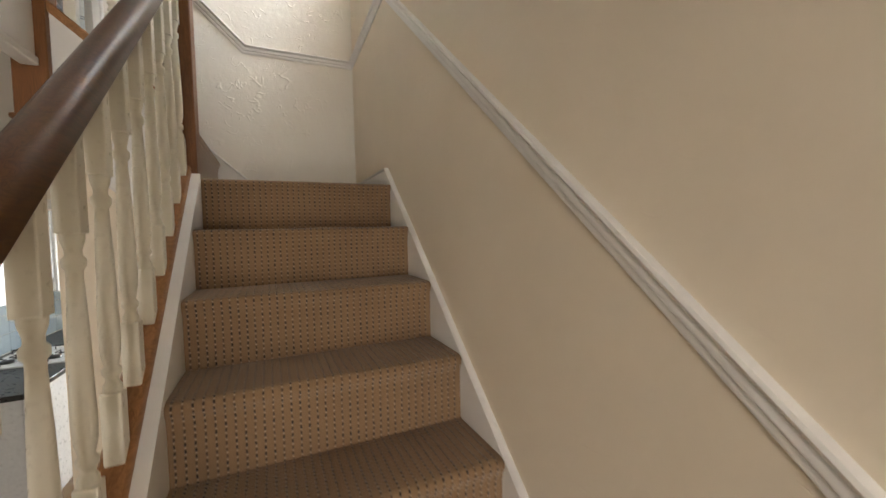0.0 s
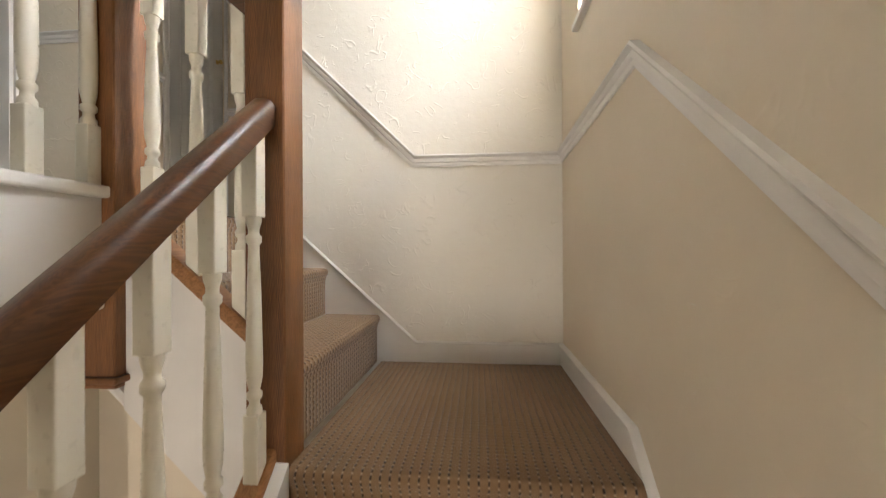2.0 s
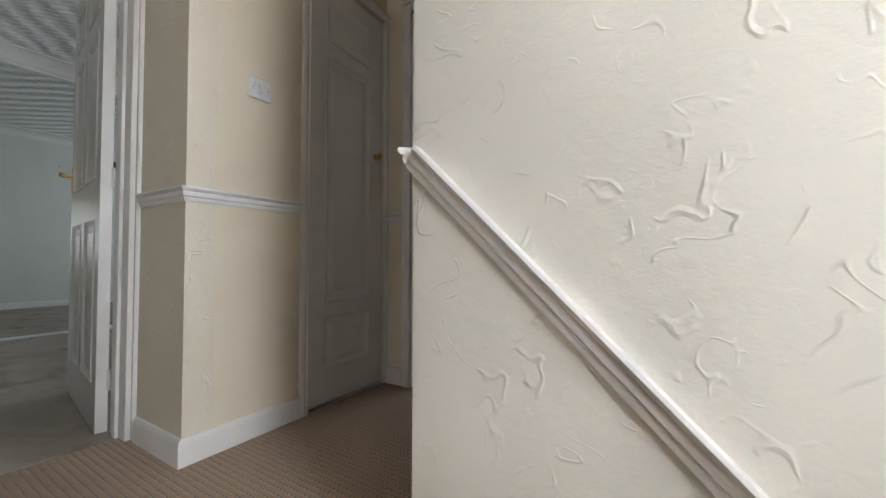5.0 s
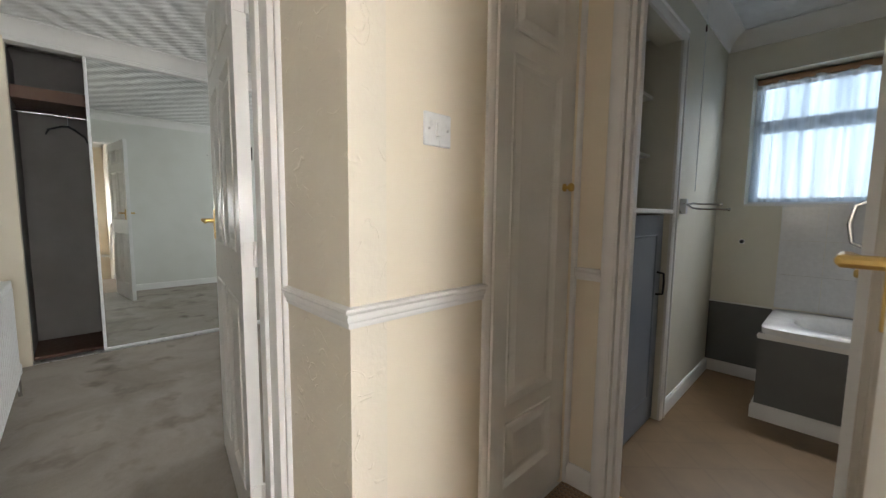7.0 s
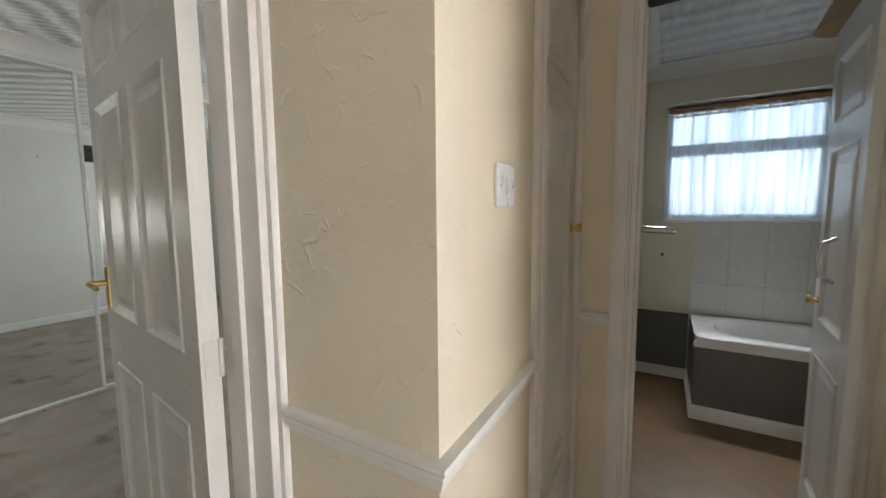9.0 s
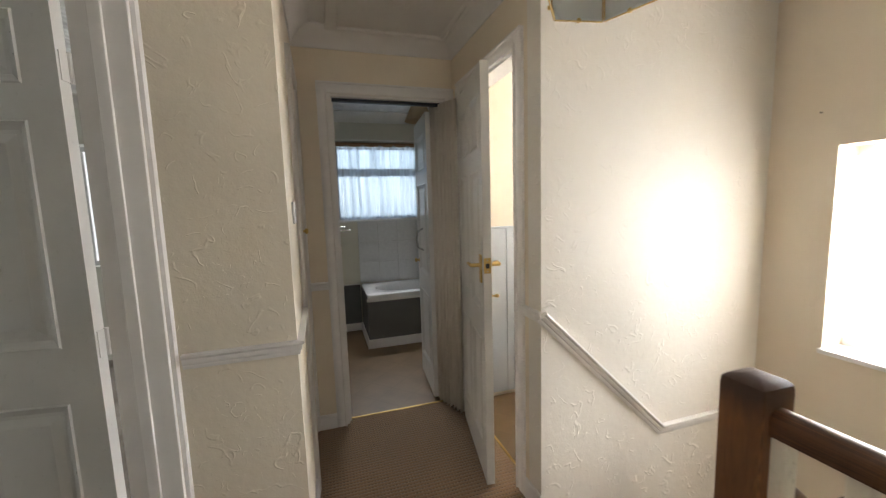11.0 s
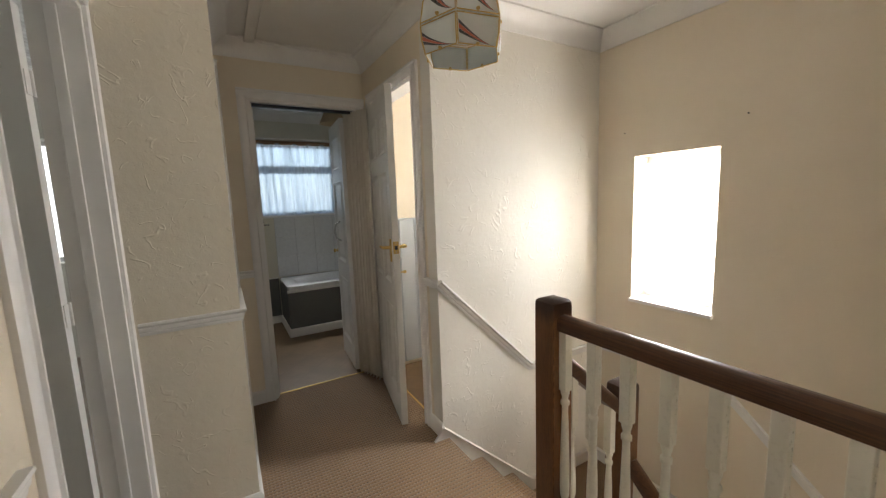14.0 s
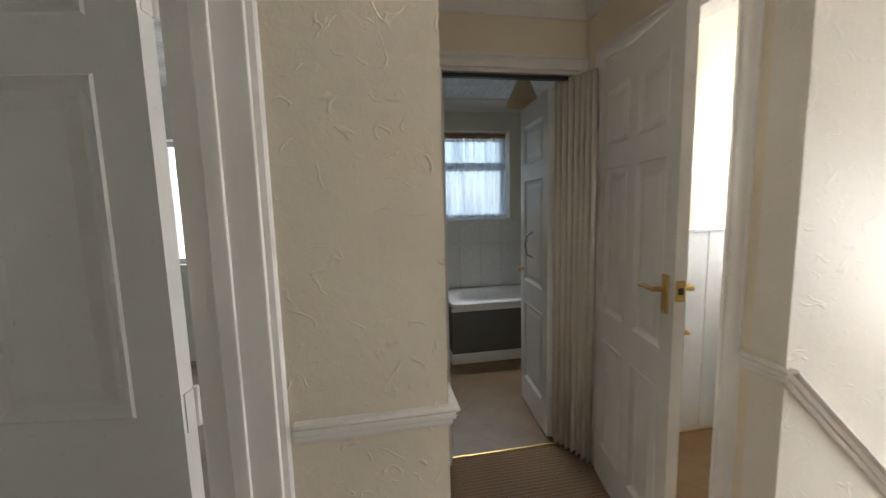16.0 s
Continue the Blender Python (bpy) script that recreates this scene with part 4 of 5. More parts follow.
lining("x", -2.738, -2.60, -0.80, -0.012, 2.03, "white painted bedroom door lining")
lining("y", -1.84, -1.72, -2.385, -1.51, 2.03, "white painted front bedroom door lining")
lining("y", 1.03, 1.13, -2.055, -1.345, 2.03, "white painted bathroom door lining")
lining("x", -1.29, -1.19, 0.19, 0.86, 2.03, "white painted toilet door lining")

door = thing("door_1", "white six-panel bedroom door standing open", "door", kind="structure")
leaf(0.755, 1.98, 0.038, SIX_HIGH, door)
lever(door, 0.690, 1.09, 0.038, -1)
hinges(door, 0.038)
door.matrix_world = pose(-2.745, -0.036, 0.008, 0, 0, 172)

door = thing("door_2", "white six-panel toilet door standing half open", "door", kind="structure")
leaf(0.62, 1.97, 0.038, SIX, door)
lever(door, 0.575, 1.076, 0.038, -1)
lock = boxed("lock_plate", (0.566, 0.600, 0.038, 0.042, 0.905, 0.945), M_BRASS, door, 0.001, "worn brass lock plate")
knob("lock_knob", lock, (0.583, 0.042, 0.927), (0, 1, 0), 0.009)
latch = boxed("latch_plate", (0.6185, 0.6215, 0.003, 0.035, 1.042, 1.112), M_BRASS, door, 0.001, "brass latch plate on the door edge")
# Black block stands in for the dark hole in the latch plate.
boxed("bolt_hole_block", (0.6205, 0.627, 0.011, 0.027, 1.066, 1.088), M_BLACK, latch, 0.001, "black block in place of the bolt hole")
for z in (1.052, 1.103):
    bm = bmesh.new()
    tube(bm, [(0.621, 0.019, z), (0.6225, 0.019, z)], 0.0035, 8)
    part("screw", bm, M_STEEL, latch, "steel screw")
hinges(door, 0.038)
door.matrix_world = pose(-1.325, 0.842, 0.01, 0, 0, 259)

door = thing("door_3", "white six-panel bathroom door opened inwards", "door", kind="structure")
leaf(0.50, 1.97, 0.038, [(0.16, 0.84, 0.18, 0.72), (0.16, 0.84, 0.86, 1.52), (0.16, 0.84, 1.62, 1.86)], door)
knob("door_knob", door, (0.445, 0.038, 0.93), (0, 1, 0))
bm = bmesh.new()
tube(bm, [(0.25, 0.036, 1.03), (0.25, 0.075, 1.05), (0.25, 0.085, 1.11), (0.25, 0.075, 1.17), (0.25, 0.036, 1.19)], 0.007)
smooth(part("pull_handle", bm, M_CHROME, door, "curved chrome pull handle"))
hinges(door, 0.038)
door.matrix_world = pose(-1.404, 1.145, 0.01, 0, 0, 85)

door = thing("door_4", "white narrow moulded cupboard door, shut", "door", kind="structure")
leaf(0.508, 2.01, 0.03, THREE, door)
knob("door_knob", door, (0.45, 0.0, 1.235), (0, -1, 0))
door.matrix_world = pose(-2.243, 0.496, 0.01, 0, 0, 90)

# ---- windows and curtains ----


def window_unit(name, axis, plane, u0, u1, z0, z1, out, transom, mullions, label):
    """White plastic window set in an opening: frame, glazing bars, pane and sill."""
    t = thing(name, label, "window", kind="structure")
    f = 0.045
    d0, d1 = sorted((plane, plane + out * 0.06))

    def bar(nm, a, b, c, e):
        boxed(nm, (d0, d1, a, b, c, e) if axis == "x" else (a, b, d0, d1, c, e), M_UPVC, t, 0.004)
    bar("window_frame", u0, u0 + f, z0, z1)
    bar("window_frame", u1 - f, u1, z0, z1)
    bar("window_frame", u0 + f, u1 - f, z0, z0 + f)
    bar("window_frame", u0 + f, u1 - f, z1 - f, z1)
    if transom:
        bar("glazing_bar", u0 + f, u1 - f, transom - 0.042, transom + 0.042)
    for m in mullions:
        bar("glazing_bar", m - 0.018, m + 0.018, z0 + f, z1 - f)
    g = plane + out * 0.03
    pane = boxed("pane", (g - 0.003, g + 0.003, u0 + f, u1 - f, z0 + f, z1 - f) if axis == "x" else (u0 + f, u1 - f, g - 0.003, g + 0.003, z0 + f, z1 - f), M_GLASS, t)
    pane.visible_shadow = False
    return t


window_unit("window_1", "x", 0.14, -0.745, -0.268, 0.668, 1.572, 1, None, (), "small white stairwell window glaring with daylight")
tagged(boxed("window_sill", (-0.022, 0.14, -0.752, -0.261, 0.648, 0.67), M_TRIM, None, 0.004), "white painted window sill of the stairwell", "window sill", kind="structure")
window_unit("window_2", "y", 3.07, -1.965, -1.005, 1.222, 2.088, 1, 1.757, (), "wide white bathroom window with a top light")
tagged(boxed("window_sill", (-1.965, -1.005, 2.925, 3.07, 1.21, 1.226), M_TRIM, None, 0.003), "white tiled bathroom window sill", "window sill", kind="structure")
window_unit("window_3", "y", 3.07, -5.05, -3.35, 0.9, 2.0, 1, None, (-4.2,), "white bedroom window")
window_unit("window_4", "y", -4.6, -3.05, -1.35, 0.9, 2.0, -1, None, (-2.2,), "white front bedroom window")
window_unit("window_5", "x", 0.14, 0.37, 0.87, 1.25, 1.95, 1, None, (), "small white toilet window")
# Invented hall window out of view, opening for the added hall lamp.
window_unit("window_6", "y", -4.6, -1.3, -0.5, -2.0, -0.6, -1, None, (), "added white hall window, out of view")


def curtain(name, axis, plane, u0, u1, z0, z1, waves, depth, material, label, scallop=0.0, hem=0.0):
    """Gathered net hanging from a wire: folds that tighten towards the top."""
    bm = bmesh.new()
    nu, nz = waves * 8, 14
    rows = []
    for j in range(nz + 1):
        f = j / nz
        row = []
        for i in range(nu + 1):
            g = i / nu
            ph = 2 * math.pi * waves * g + 1.1 * math.sin(9 * g) + 0.5 * noise.noise((g * 6, f * 1.5, 3))
            amp = depth * (0.55 + 0.45 * (1 - f)) * (0.6 + 0.5 * noise.noise((g * 5, 1, f)))
            u = u0 + (u1 - u0) * g + 0.006 * math.sin(ph * 0.5)
            z = z0 + (z1 - z0) * f
            if j == nz:
                z -= scallop * (0.5 + 0.5 * math.sin(ph * 0.5))
            if j == 0:
                z += hem * (0.5 + 0.5 * noise.noise((g * 14, 2, 2)))
            p = plane + amp * math.sin(ph)
            row.append(bm.verts.new((p, u, z) if axis == "x" else (u, p, z)))
        rows.append(row)
    for a, b in zip(rows, rows[1:]):
        for i in range(nu):
            bm.faces.new((a[i], a[i + 1], b[i + 1], b[i]))
    t = thing(name, label, "curtain")
    smooth(part("net", bm, material, t), 180)
    bm = bmesh.new()
    tube(bm, [(plane, u0 - 0.004, z1 - 0.02), (plane, u1 + 0.004, z1 - 0.02)] if axis == "x" else [(u0 - 0.004, plane, z1 - 0.02), (u1 + 0.004, plane, z1 - 0.02)], 0.004, 8)
    part("curtain_wire", bm, M_UPVC, t, "thin white curtain wire")
    return t


curtain("net_curtain", "x", 0.115, -0.735, -0.278, 0.69, 1.545, 7, 0.012, M_NET, "white gathered net curtain glowing in the stairwell window", 0.03, 0.03)
curtain("net_curtain", "y", 3.02, -1.955, -1.015, 1.235, 2.05, 11, 0.03, M_NET_BLUE, "white gathered voile curtain across the bathroom window", 0.02, 0.01)

blind = thing("roller_blind", "brown roller blind rolled up behind the voile", "blind")
bm = bmesh.new()
tube(bm, [(-1.955, 3.045, 2.055), (-1.015, 3.045, 2.055)], 0.026, 16)
smooth(part("roll", bm, M_ORANGE, blind))
boxed("bottom_bar", (-1.95, -1.02, 3.040, 3.050, 2.005, 2.022), M_ORANGE, blind, 0.002)

# ---- bathroom ----
bath = thing("bathtub", "white acrylic bath with dark grey boxed panels", "bathtub")
X0, X1, Y0, Y1, ZR = -1.765, -0.47, 2.29, 2.925, 0.53
bm = bmesh.new()
seg = 40


def oval(fx, fy, z, sq=2.6):
    cx, cy = (X0 + X1) / 2 + 0.02, (Y0 + Y1) / 2
    out = []
    for k in range(seg):
        a = 2 * math.pi * k / seg
        c, s_ = math.cos(a), math.sin(a)
        out.append(bm.verts.new((cx + fx * math.copysign(abs(c) ** (2 / sq), c), cy + fy * math.copysign(abs(s_) ** (2 / sq), s_), z)))
    return out


rings = [oval((X1 - X0) / 2 + 0.012, (Y1 - Y0) / 2 - 0.002, ZR - 0.045, 14), oval((X1 - X0) / 2 + 0.014, (Y1 - Y0) / 2, ZR - 0.008, 14), oval((X1 - X0) / 2 + 0.006, (Y1 - Y0) / 2 - 0.008, ZR, 14),
         oval(0.545, 0.245, ZR, 3.0), oval(0.53, 0.23, ZR - 0.012, 2.8), oval(0.50, 0.20, ZR - 0.08, 2.6), oval(0.44, 0.17, ZR - 0.36, 2.6), oval(0.35, 0.10, ZR - 0.40, 2.4)]
for a, b in zip(rings, rings[1:]):
    for k in range(seg):
        bm.faces.new((a[k], a[(k + 1) % seg], b[(k + 1) % seg], b[k]))
bm.faces.new(rings[-1])
smooth(part("tub", bm, M_BATH, bath), 45)
boxed("front_panel", (X0 + 0.02, X1, Y0 + 0.012, Y0 + 0.03, 0.0, ZR - 0.04), M_GREY_PANEL, bath, 0.0, "dark grey painted bath panel")
boxed("end_panel", (X0 + 0.008, X0 + 0.02, Y0 + 0.012, Y1, 0.0, ZR - 0.04), M_GREY_PANEL, bath, 0.0, "dark grey painted end panel")
run("plinth", [(X1, Y0 + 0.012, 0.085), (X0 + 0.008, Y0 + 0.012, 0.085)], (0, -1, 0), SKIRT, M_TRIM, bath, (0, 1), "white skirting round the bath")
run("plinth", [(X0 + 0.008, Y0 + 0.012, 0.085), (X0 + 0.008, Y1, 0.085)], (-1, 0, 0), SKIRT, M_TRIM, bath, (1, 0), "white skirting round the bath")
run("rim_trim", [(X1, Y0 + 0.012, ZR - 0.05), (X0 + 0.008, Y0 + 0.012, ZR - 0.05)], (0, -1, 0), [(0, -0.02), (0.006, -0.02), (0.01, 0.0), (0.006, 0.012), (0, 0.012)], M_TRIM, bath, (0, 1))
tagged(boxed("wall_panel", (-2.12, X0, 2.916, 2.929, 0.085, 0.52), M_GREY_PANEL), "dark grey painted boarding beside the bath", "wall panel")
tagged(boxed("bead", (-2.12, X0, 2.912, 2.929, 0.52, 0.528), M_TRIM), "thin white bead over the grey boarding", "trim", kind="structure")
splash = thing("splashback", "glossy white tiled splashback over the bath", "splashback")
for i in range(6):
    for j in range(3):
        a, c = -1.76 + i * 0.217, 0.535 + j * 0.226
        boxed("tile", (a + 0.001, a + 0.216, 2.918, 2.929, c + 0.001, c + 0.225), M_TILE, splash)
waste = thing("pipe_stub", "capped black pipe stub on the bathroom wall", "pipe")
bm = bmesh.new()
tube(bm, [(-1.957, 2.93, 0.965), (-1.957, 2.918, 0.965)], 0.019, 14)
part("collar", bm, M_CHROME, waste)
bm = bmesh.new()
tube(bm, [(-1.957, 2.92, 0.965), (-1.957, 2.905, 0.965)], 0.012, 14)
part("cap", bm, M_BLACK, waste)

towel = thing("towel_rail", "small chrome swing-arm towel rail on the wall", "towel rail")
boxed("wall_plate", (-2.12, -2.088, 2.012, 2.048, 1.15, 1.235), M_STEEL, towel, 0.003, "grey steel mounting block")
for dy, z, tip in ((0.012, 1.205, -1.945), (-0.008, 1.178, -1.905)):
    bm = bmesh.new()
    tube(bm, [(-2.088, 2.03 + dy, 1.205), (-2.06, 2.03 + dy, z + 0.004), (-2.03, 2.034 + dy, z), (tip, 2.06 + dy, z - 0.002)], 0.0055, 8)
    smooth(part("arm", bm, M_CHROME, towel, "slim chrome arm"))
    bm = bmesh.new()
    tube(bm, [(tip - 0.004, 2.0595 + dy, z - 0.002), (tip, 2.06 + dy, z - 0.002), (tip + 0.008, 2.062 + dy, z - 0.002), (tip + 0.011, 2.0625 + dy, z - 0.002)], [0.005, 0.009, 0.009, 0.004], 10)
    smooth(part("end_cap", bm, M_CHROME, towel, "rounded chrome end cap"))
cord = thing("pull_cord", "thin white pull cord hanging from the ceiling", "pull cord")
bm = bmesh.new()
tube(bm, [(-2.085, 2.16, CEIL), (-2.085, 2.16, 1.28)], 0.0018, 6)
part("cord", bm, M_PLASTIC, cord)
bm = bmesh.new()
tube(bm, [(-2.085, 2.16, 2.20), (-2.085, 2.16, 2.185), (-2.085, 2.16, 2.165), (-2.085, 2.16, 2.16)], [0.002, 0.004, 0.005, 0.002], 10)
part("toggle", bm, M_BROWN, cord, "brown wooden toggle")

# airing cupboard in the bathroom wall
cup = thing("airing_cupboard", "built-in cupboard with shelves over a blue-grey door", "cupboard")
for z in (1.47, 1.775, 2.09):
    boxed("shelf", (-2.65, -2.235, 1.135, 1.845, z - 0.018, z), M_WHITE, cup, 0.003, "white painted slatted shelf")
boxed("ledge", (-2.65, -2.105, 1.202, 1.848, 1.15, 1.172), M_WHITE, cup, 0.004, "white ledge over the door")
bm = bmesh.new()
panel_face(bm, 0.64, 1.13, [(0.09, 0.55, 0.14, 1.03)], 0, -1)
box(bm, 0, 0.64, 0.001, 0.024, 0, 1.13)
door_panel = part("cupboard_door", bm, M_GREY_DOOR, cup, "blue-grey painted cupboard door, shut")
door_panel.matrix_world = pose(-2.148, 1.205, 0.012, 0, 0, 90)
bm = bmesh.new()
tube(bm, [(-2.148, 1.79, 0.72), (-2.115, 1.79, 0.725), (-2.112, 1.79, 0.76), (-2.112, 1.79, 0.80), (-2.115, 1.79, 0.835), (-2.148, 1.79, 0.84)], 0.006, 8)
smooth(part("pull_handle", bm, M_BLACK, cup, "black bow handle"))

# bathroom lamp
lampb = thing("pendant_lamp", "beige coolie shade on a short ceiling flex", "pendant lamp")
bm = bmesh.new()
tube(bm, [(-1.30, 1.85, CEIL), (-1.30, 1.85, 2.24)], 0.004, 8)
part("flex", bm, M_PLASTIC, lampb)
bm = bmesh.new()
tube(bm, [(-1.30, 1.85, CEIL), (-1.30, 1.85, CEIL - 0.02), (-1.30, 1.85, CEIL - 0.035)], [0.045, 0.042, 0.015], 20)
smooth(part("ceiling_rose", bm, M_PLASTIC, lampb))
bm = bmesh.new()
tube(bm, [(-1.30, 1.85, 2.24), (-1.30, 1.85, 2.07)], [0.045, 0.12], 28, False)
smooth(part("shade", bm, M_SHADE, lampb, "beige fabric cone shade"))

# ---- toilet ----
boards = thing("wall_boarding", "pale grey tongue-and-groove boards to waist height", "wall boarding")
for i in range(9):
    a = -1.188 + i * 0.13
    boxed("board", (a, a + 0.127, 1.014, 1.029, 0.03, 1.195), M_TONGUE, boards, 0.003)
boxed("cap_rail", (-1.19, 0.0, 1.004, 1.029, 1.195, 1.212), M_TONGUE, boards, 0.003)

# folded concertina door in the corner of the passage
fold = thing("concertina_door", "beige vinyl concertina door folded into the corner", "folding door")
bm = bmesh.new()
A, B = Vector((-1.418, 1.125, 0)), Vector((-1.318, 0.892, 0))
along = (B - A)
side = Vector((-along.y, along.x, 0)).normalized()
pts = []
nf = 7
for k in range(nf * 4 + 1):
    f = k / (nf * 4)
    pts.append(A + along * f + side * (0.013 * math.sin(2 * math.pi * nf * f + 0.9 * math.sin(7 * f)) + 0.006 * math.sin(5 * f)))
lo = [bm.verts.new((p.x, p.y, 0.012 + 0.012 * math.sin(k * 1.57))) for k, p in enumerate(pts)]
hi = [bm.verts.new((p.x, p.y, 2.0)) for p in pts]
for k in range(len(pts) - 1):
    bm.faces.new((lo[k], lo[k + 1], hi[k + 1], hi[k]))
ob = smooth(part("folds", bm, M_FOLD, fold), 180)
sol = ob.modifiers.new("thick", 'SOLIDIFY')
sol.thickness = 0.003
boxed("head_track", (-2.03, -1.37, 1.045, 1.072, 1.99, 2.008), M_BLACK, fold, 0.0, "dark metal head track")

# ---- landing details ----
sw = thing("light_switch", "white plastic one-gang light switch", "light switch")
boxed("faceplate", (-2.235, -2.226, 0.212, 0.304, 1.314, 1.398), M_PLASTIC, sw, 0.003)
boxed("rocker", (-2.228, -2.221, 0.250, 0.266, 1.338, 1.374), M_PLASTIC, sw, 0.002)
for y in (0.226, 0.290):
    bm = bmesh.new()
    tube(bm, [(-2.227, y, 1.356), (-2.2245, y, 1.356)], 0.0035, 10)
    part("screw", bm, M_STEEL, sw, "dull steel screw")

hatch = thing("loft_hatch", "white loft hatch in a moulded frame, shut", "loft hatch")
boxed("panel", (-1.985, -1.375, 0.10, 0.93, CEIL - 0.008, CEIL + 0.004), M_CEIL, hatch)
for a in ([(-2.02, 0.06, CEIL), (-2.02, 0.97, CEIL)], [(-1.34, 0.06, CEIL), (-1.34, 0.97, CEIL)], [(-2.02, 0.06, CEIL), (-1.34, 0.06, CEIL)], [(-2.02, 0.97, CEIL), (-1.34, 0.97, CEIL)]):
    bm = bmesh.new()
    p, q = a
    if p[0] == q[0]:
        box(bm, p[0] - 0.03, p[0] + 0.03, p[1] - 0.03, q[1] + 0.03, CEIL - 0.022, CEIL - 0.0005, 0.005)
    else:
        box(bm, p[0] + 0.03, q[0] - 0.03, p[1] - 0.03, p[1] + 0.03, CEIL - 0.0225, CEIL - 0.0005, 0.005)
    part("frame", bm, M_TRIM, hatch)
for yy, zz in ((-0.20, 1.72), (-0.86, 1.71)):
    nail = thing("nail", "small dark nail in the stairwell wall", "nail")
    bm = bmesh.new()
    tube(bm, [(0.001, yy, zz), (-0.008, yy, zz + 0.002), (-0.009, yy, zz + 0.002)], [0.002, 0.002, 0.004], 8)
    part("shank", bm, M_BLACK, nail)

nail = thing("nail", "small dark nail in the pale bedroom wall", "nail")
bm = bmesh.new()
tube(bm, [(-2.719, 1.084, 1.983), (-2.732, 1.084, 1.985), (-2.734, 1.084, 1.985)], [0.003, 0.003, 0.007], 8)
part("shank", bm, M_BLACK, nail)

# landing pendant: brass wire frame with glass petals
LC = Vector((-1.413, -0.49, 0))
pend = thing("pendant_lamp", "brass and frosted glass petal pendant with coral bands", "pendant lamp")
bm = bmesh.new()
tube(bm, [(LC.x, LC.y, CEIL), (LC.x, LC.y, 2.19)], 0.004, 8)
part("flex", bm, M_BRASS, pend)
bm = bmesh.new()
tube(bm, [(LC.x, LC.y, CEIL), (LC.x, LC.y, CEIL - 0.02), (LC.x, LC.y, CEIL - 0.03)], [0.05, 0.045, 0.015], 20)
smooth(part("ceiling_rose", bm, M_BRASS, pend))
bm = bmesh.new()
tube(bm, [(LC.x, LC.y, 2.20), (LC.x, LC.y, 2.195), (LC.x, LC.y, 2.15), (LC.x, LC.y, 2.10), (LC.x, LC.y, 2.095)], [0.012, 0.03, 0.03, 0.022, 0.01], 16)
smooth(part("lamp_holder", bm, M_BRASS, pend))
UP = [(2.19, 0.035), (2.165, 0.085), (2.12, 0.125), (2.06, 0.152), (1.985, 0.165)]
DN = [(1.975, 0.165), (1.925, 0.162), (1.88, 0.150)]
SIDES, TURN = 6, 0.35


def dome(prof, v):
    v = max(0.0, min(1.0, v)) * (len(prof) - 1)
    i = min(int(v), len(prof) - 2)
    f = v - i
    return prof[i][0] + (prof[i + 1][0] - prof[i][0]) * f, prof[i][1] + (prof[i + 1][1] - prof[i][1]) * f


def petal_point(prof, k, u, v, out=0.0):
    """Point on a petal: u across from -1 to 1, v down from 0 to 1."""
    z, r = dome(prof, v)
    half = math.pi / SIDES
    a = TURN + 2 * math.pi * k / SIDES
    c = r * math.cos(half) + out
    w = u * (r * math.sin(half) - 0.003)
    return (LC.x + c * math.cos(a) - w * math.sin(a), LC.y + c * math.sin(a) + w * math.cos(a), z)


for k in range(SIDES):
    for prof, nm in ((UP, "upper_petal"), (DN, "lower_petal")):
        bm = bmesh.new()
        g = [[bm.verts.new(petal_point(prof, k, u / 3, v / 8)) for u in range(-3, 4)] for v in range(9)]
        for r, s_ in zip(g, g[1:]):
            for i in range(6):
                bm.faces.new((r[i], r[i + 1], s_[i + 1], s_[i]))
        petal = smooth(part(nm, bm, M_FROST, pend), 60)
        mod = petal.modifiers.new("thick", 'SOLIDIFY')
        mod.thickness = 0.002
        for lo_, hi_, mt, bn in ((0.00, 0.14, M_CHAR, "band"), (0.15, 0.33, M_RED, "band"), (0.34, 0.47, M_CHAR, "band")):
            bm = bmesh.new()
            last = None
            for q in range(13):
                f = q / 12
                va = 1.0 - (1 - f) ** 1.6 * (0.35 + lo_ * 0.9) - f * 0.02
                vb = 1.0 - (1 - f) ** 1.6 * (0.35 + hi_ * 0.9) - f * 0.02
                uu = -0.95 + 1.85 * f
                now = [bm.verts.new(petal_point(prof, k, uu, va, 0.0022)), bm.verts.new(petal_point(prof, k, uu, vb, 0.0022))]
                if last:
                    bm.faces.new((last[0], last[1], now[1], now[0]))
                last = now
            part(bn, bm, mt, petal, "painted curved band")
        bm = bmesh.new()
        edge_pts = [petal_point(prof, k, -1, v / 8) for v in range(9)] + [petal_point(prof, k, 1, v / 8) for v in range(8, -1, -1)]
        tube(bm, edge_pts + [edge_pts[0]], 0.0022, 6, False)
        part("wire_edge", bm, M_BRASS, petal, "brass wire edging")
        bm = bmesh.new()
        c0, c1 = Vector(petal_point(prof, k, 0, 0.97, 0.0)), Vector(petal_point(prof, k, 0, 0.97, 0.008))
        tube(bm, [c0, c1], [0.007, 0.005], 10)
        part("clip", bm, M_BRASS, petal, "small brass clip")

# ---- bedroom ----
ward = thing("wardrobe", "sliding mirror wardrobe with one bay open", "wardrobe")
boxed("head_fascia", (-5.60, -5.48, -0.83, 2.93, 2.30, CEIL_BED), M_WHITE, ward, 0.003)
boxed("top_track", (-5.57, -5.485, -0.74, 2.93, 2.278, 2.30), M_WHITE, ward, 0.003)
boxed("floor_track", (-5.57, -5.485, -0.74, 2.93, 0.004, 0.014), M_STEEL, ward, 0.002)
boxed("side_frame", (-5.60, -5.48, -0.83, -0.715, 0.0, 2.30), M_CREAM_SMOOTH, ward)
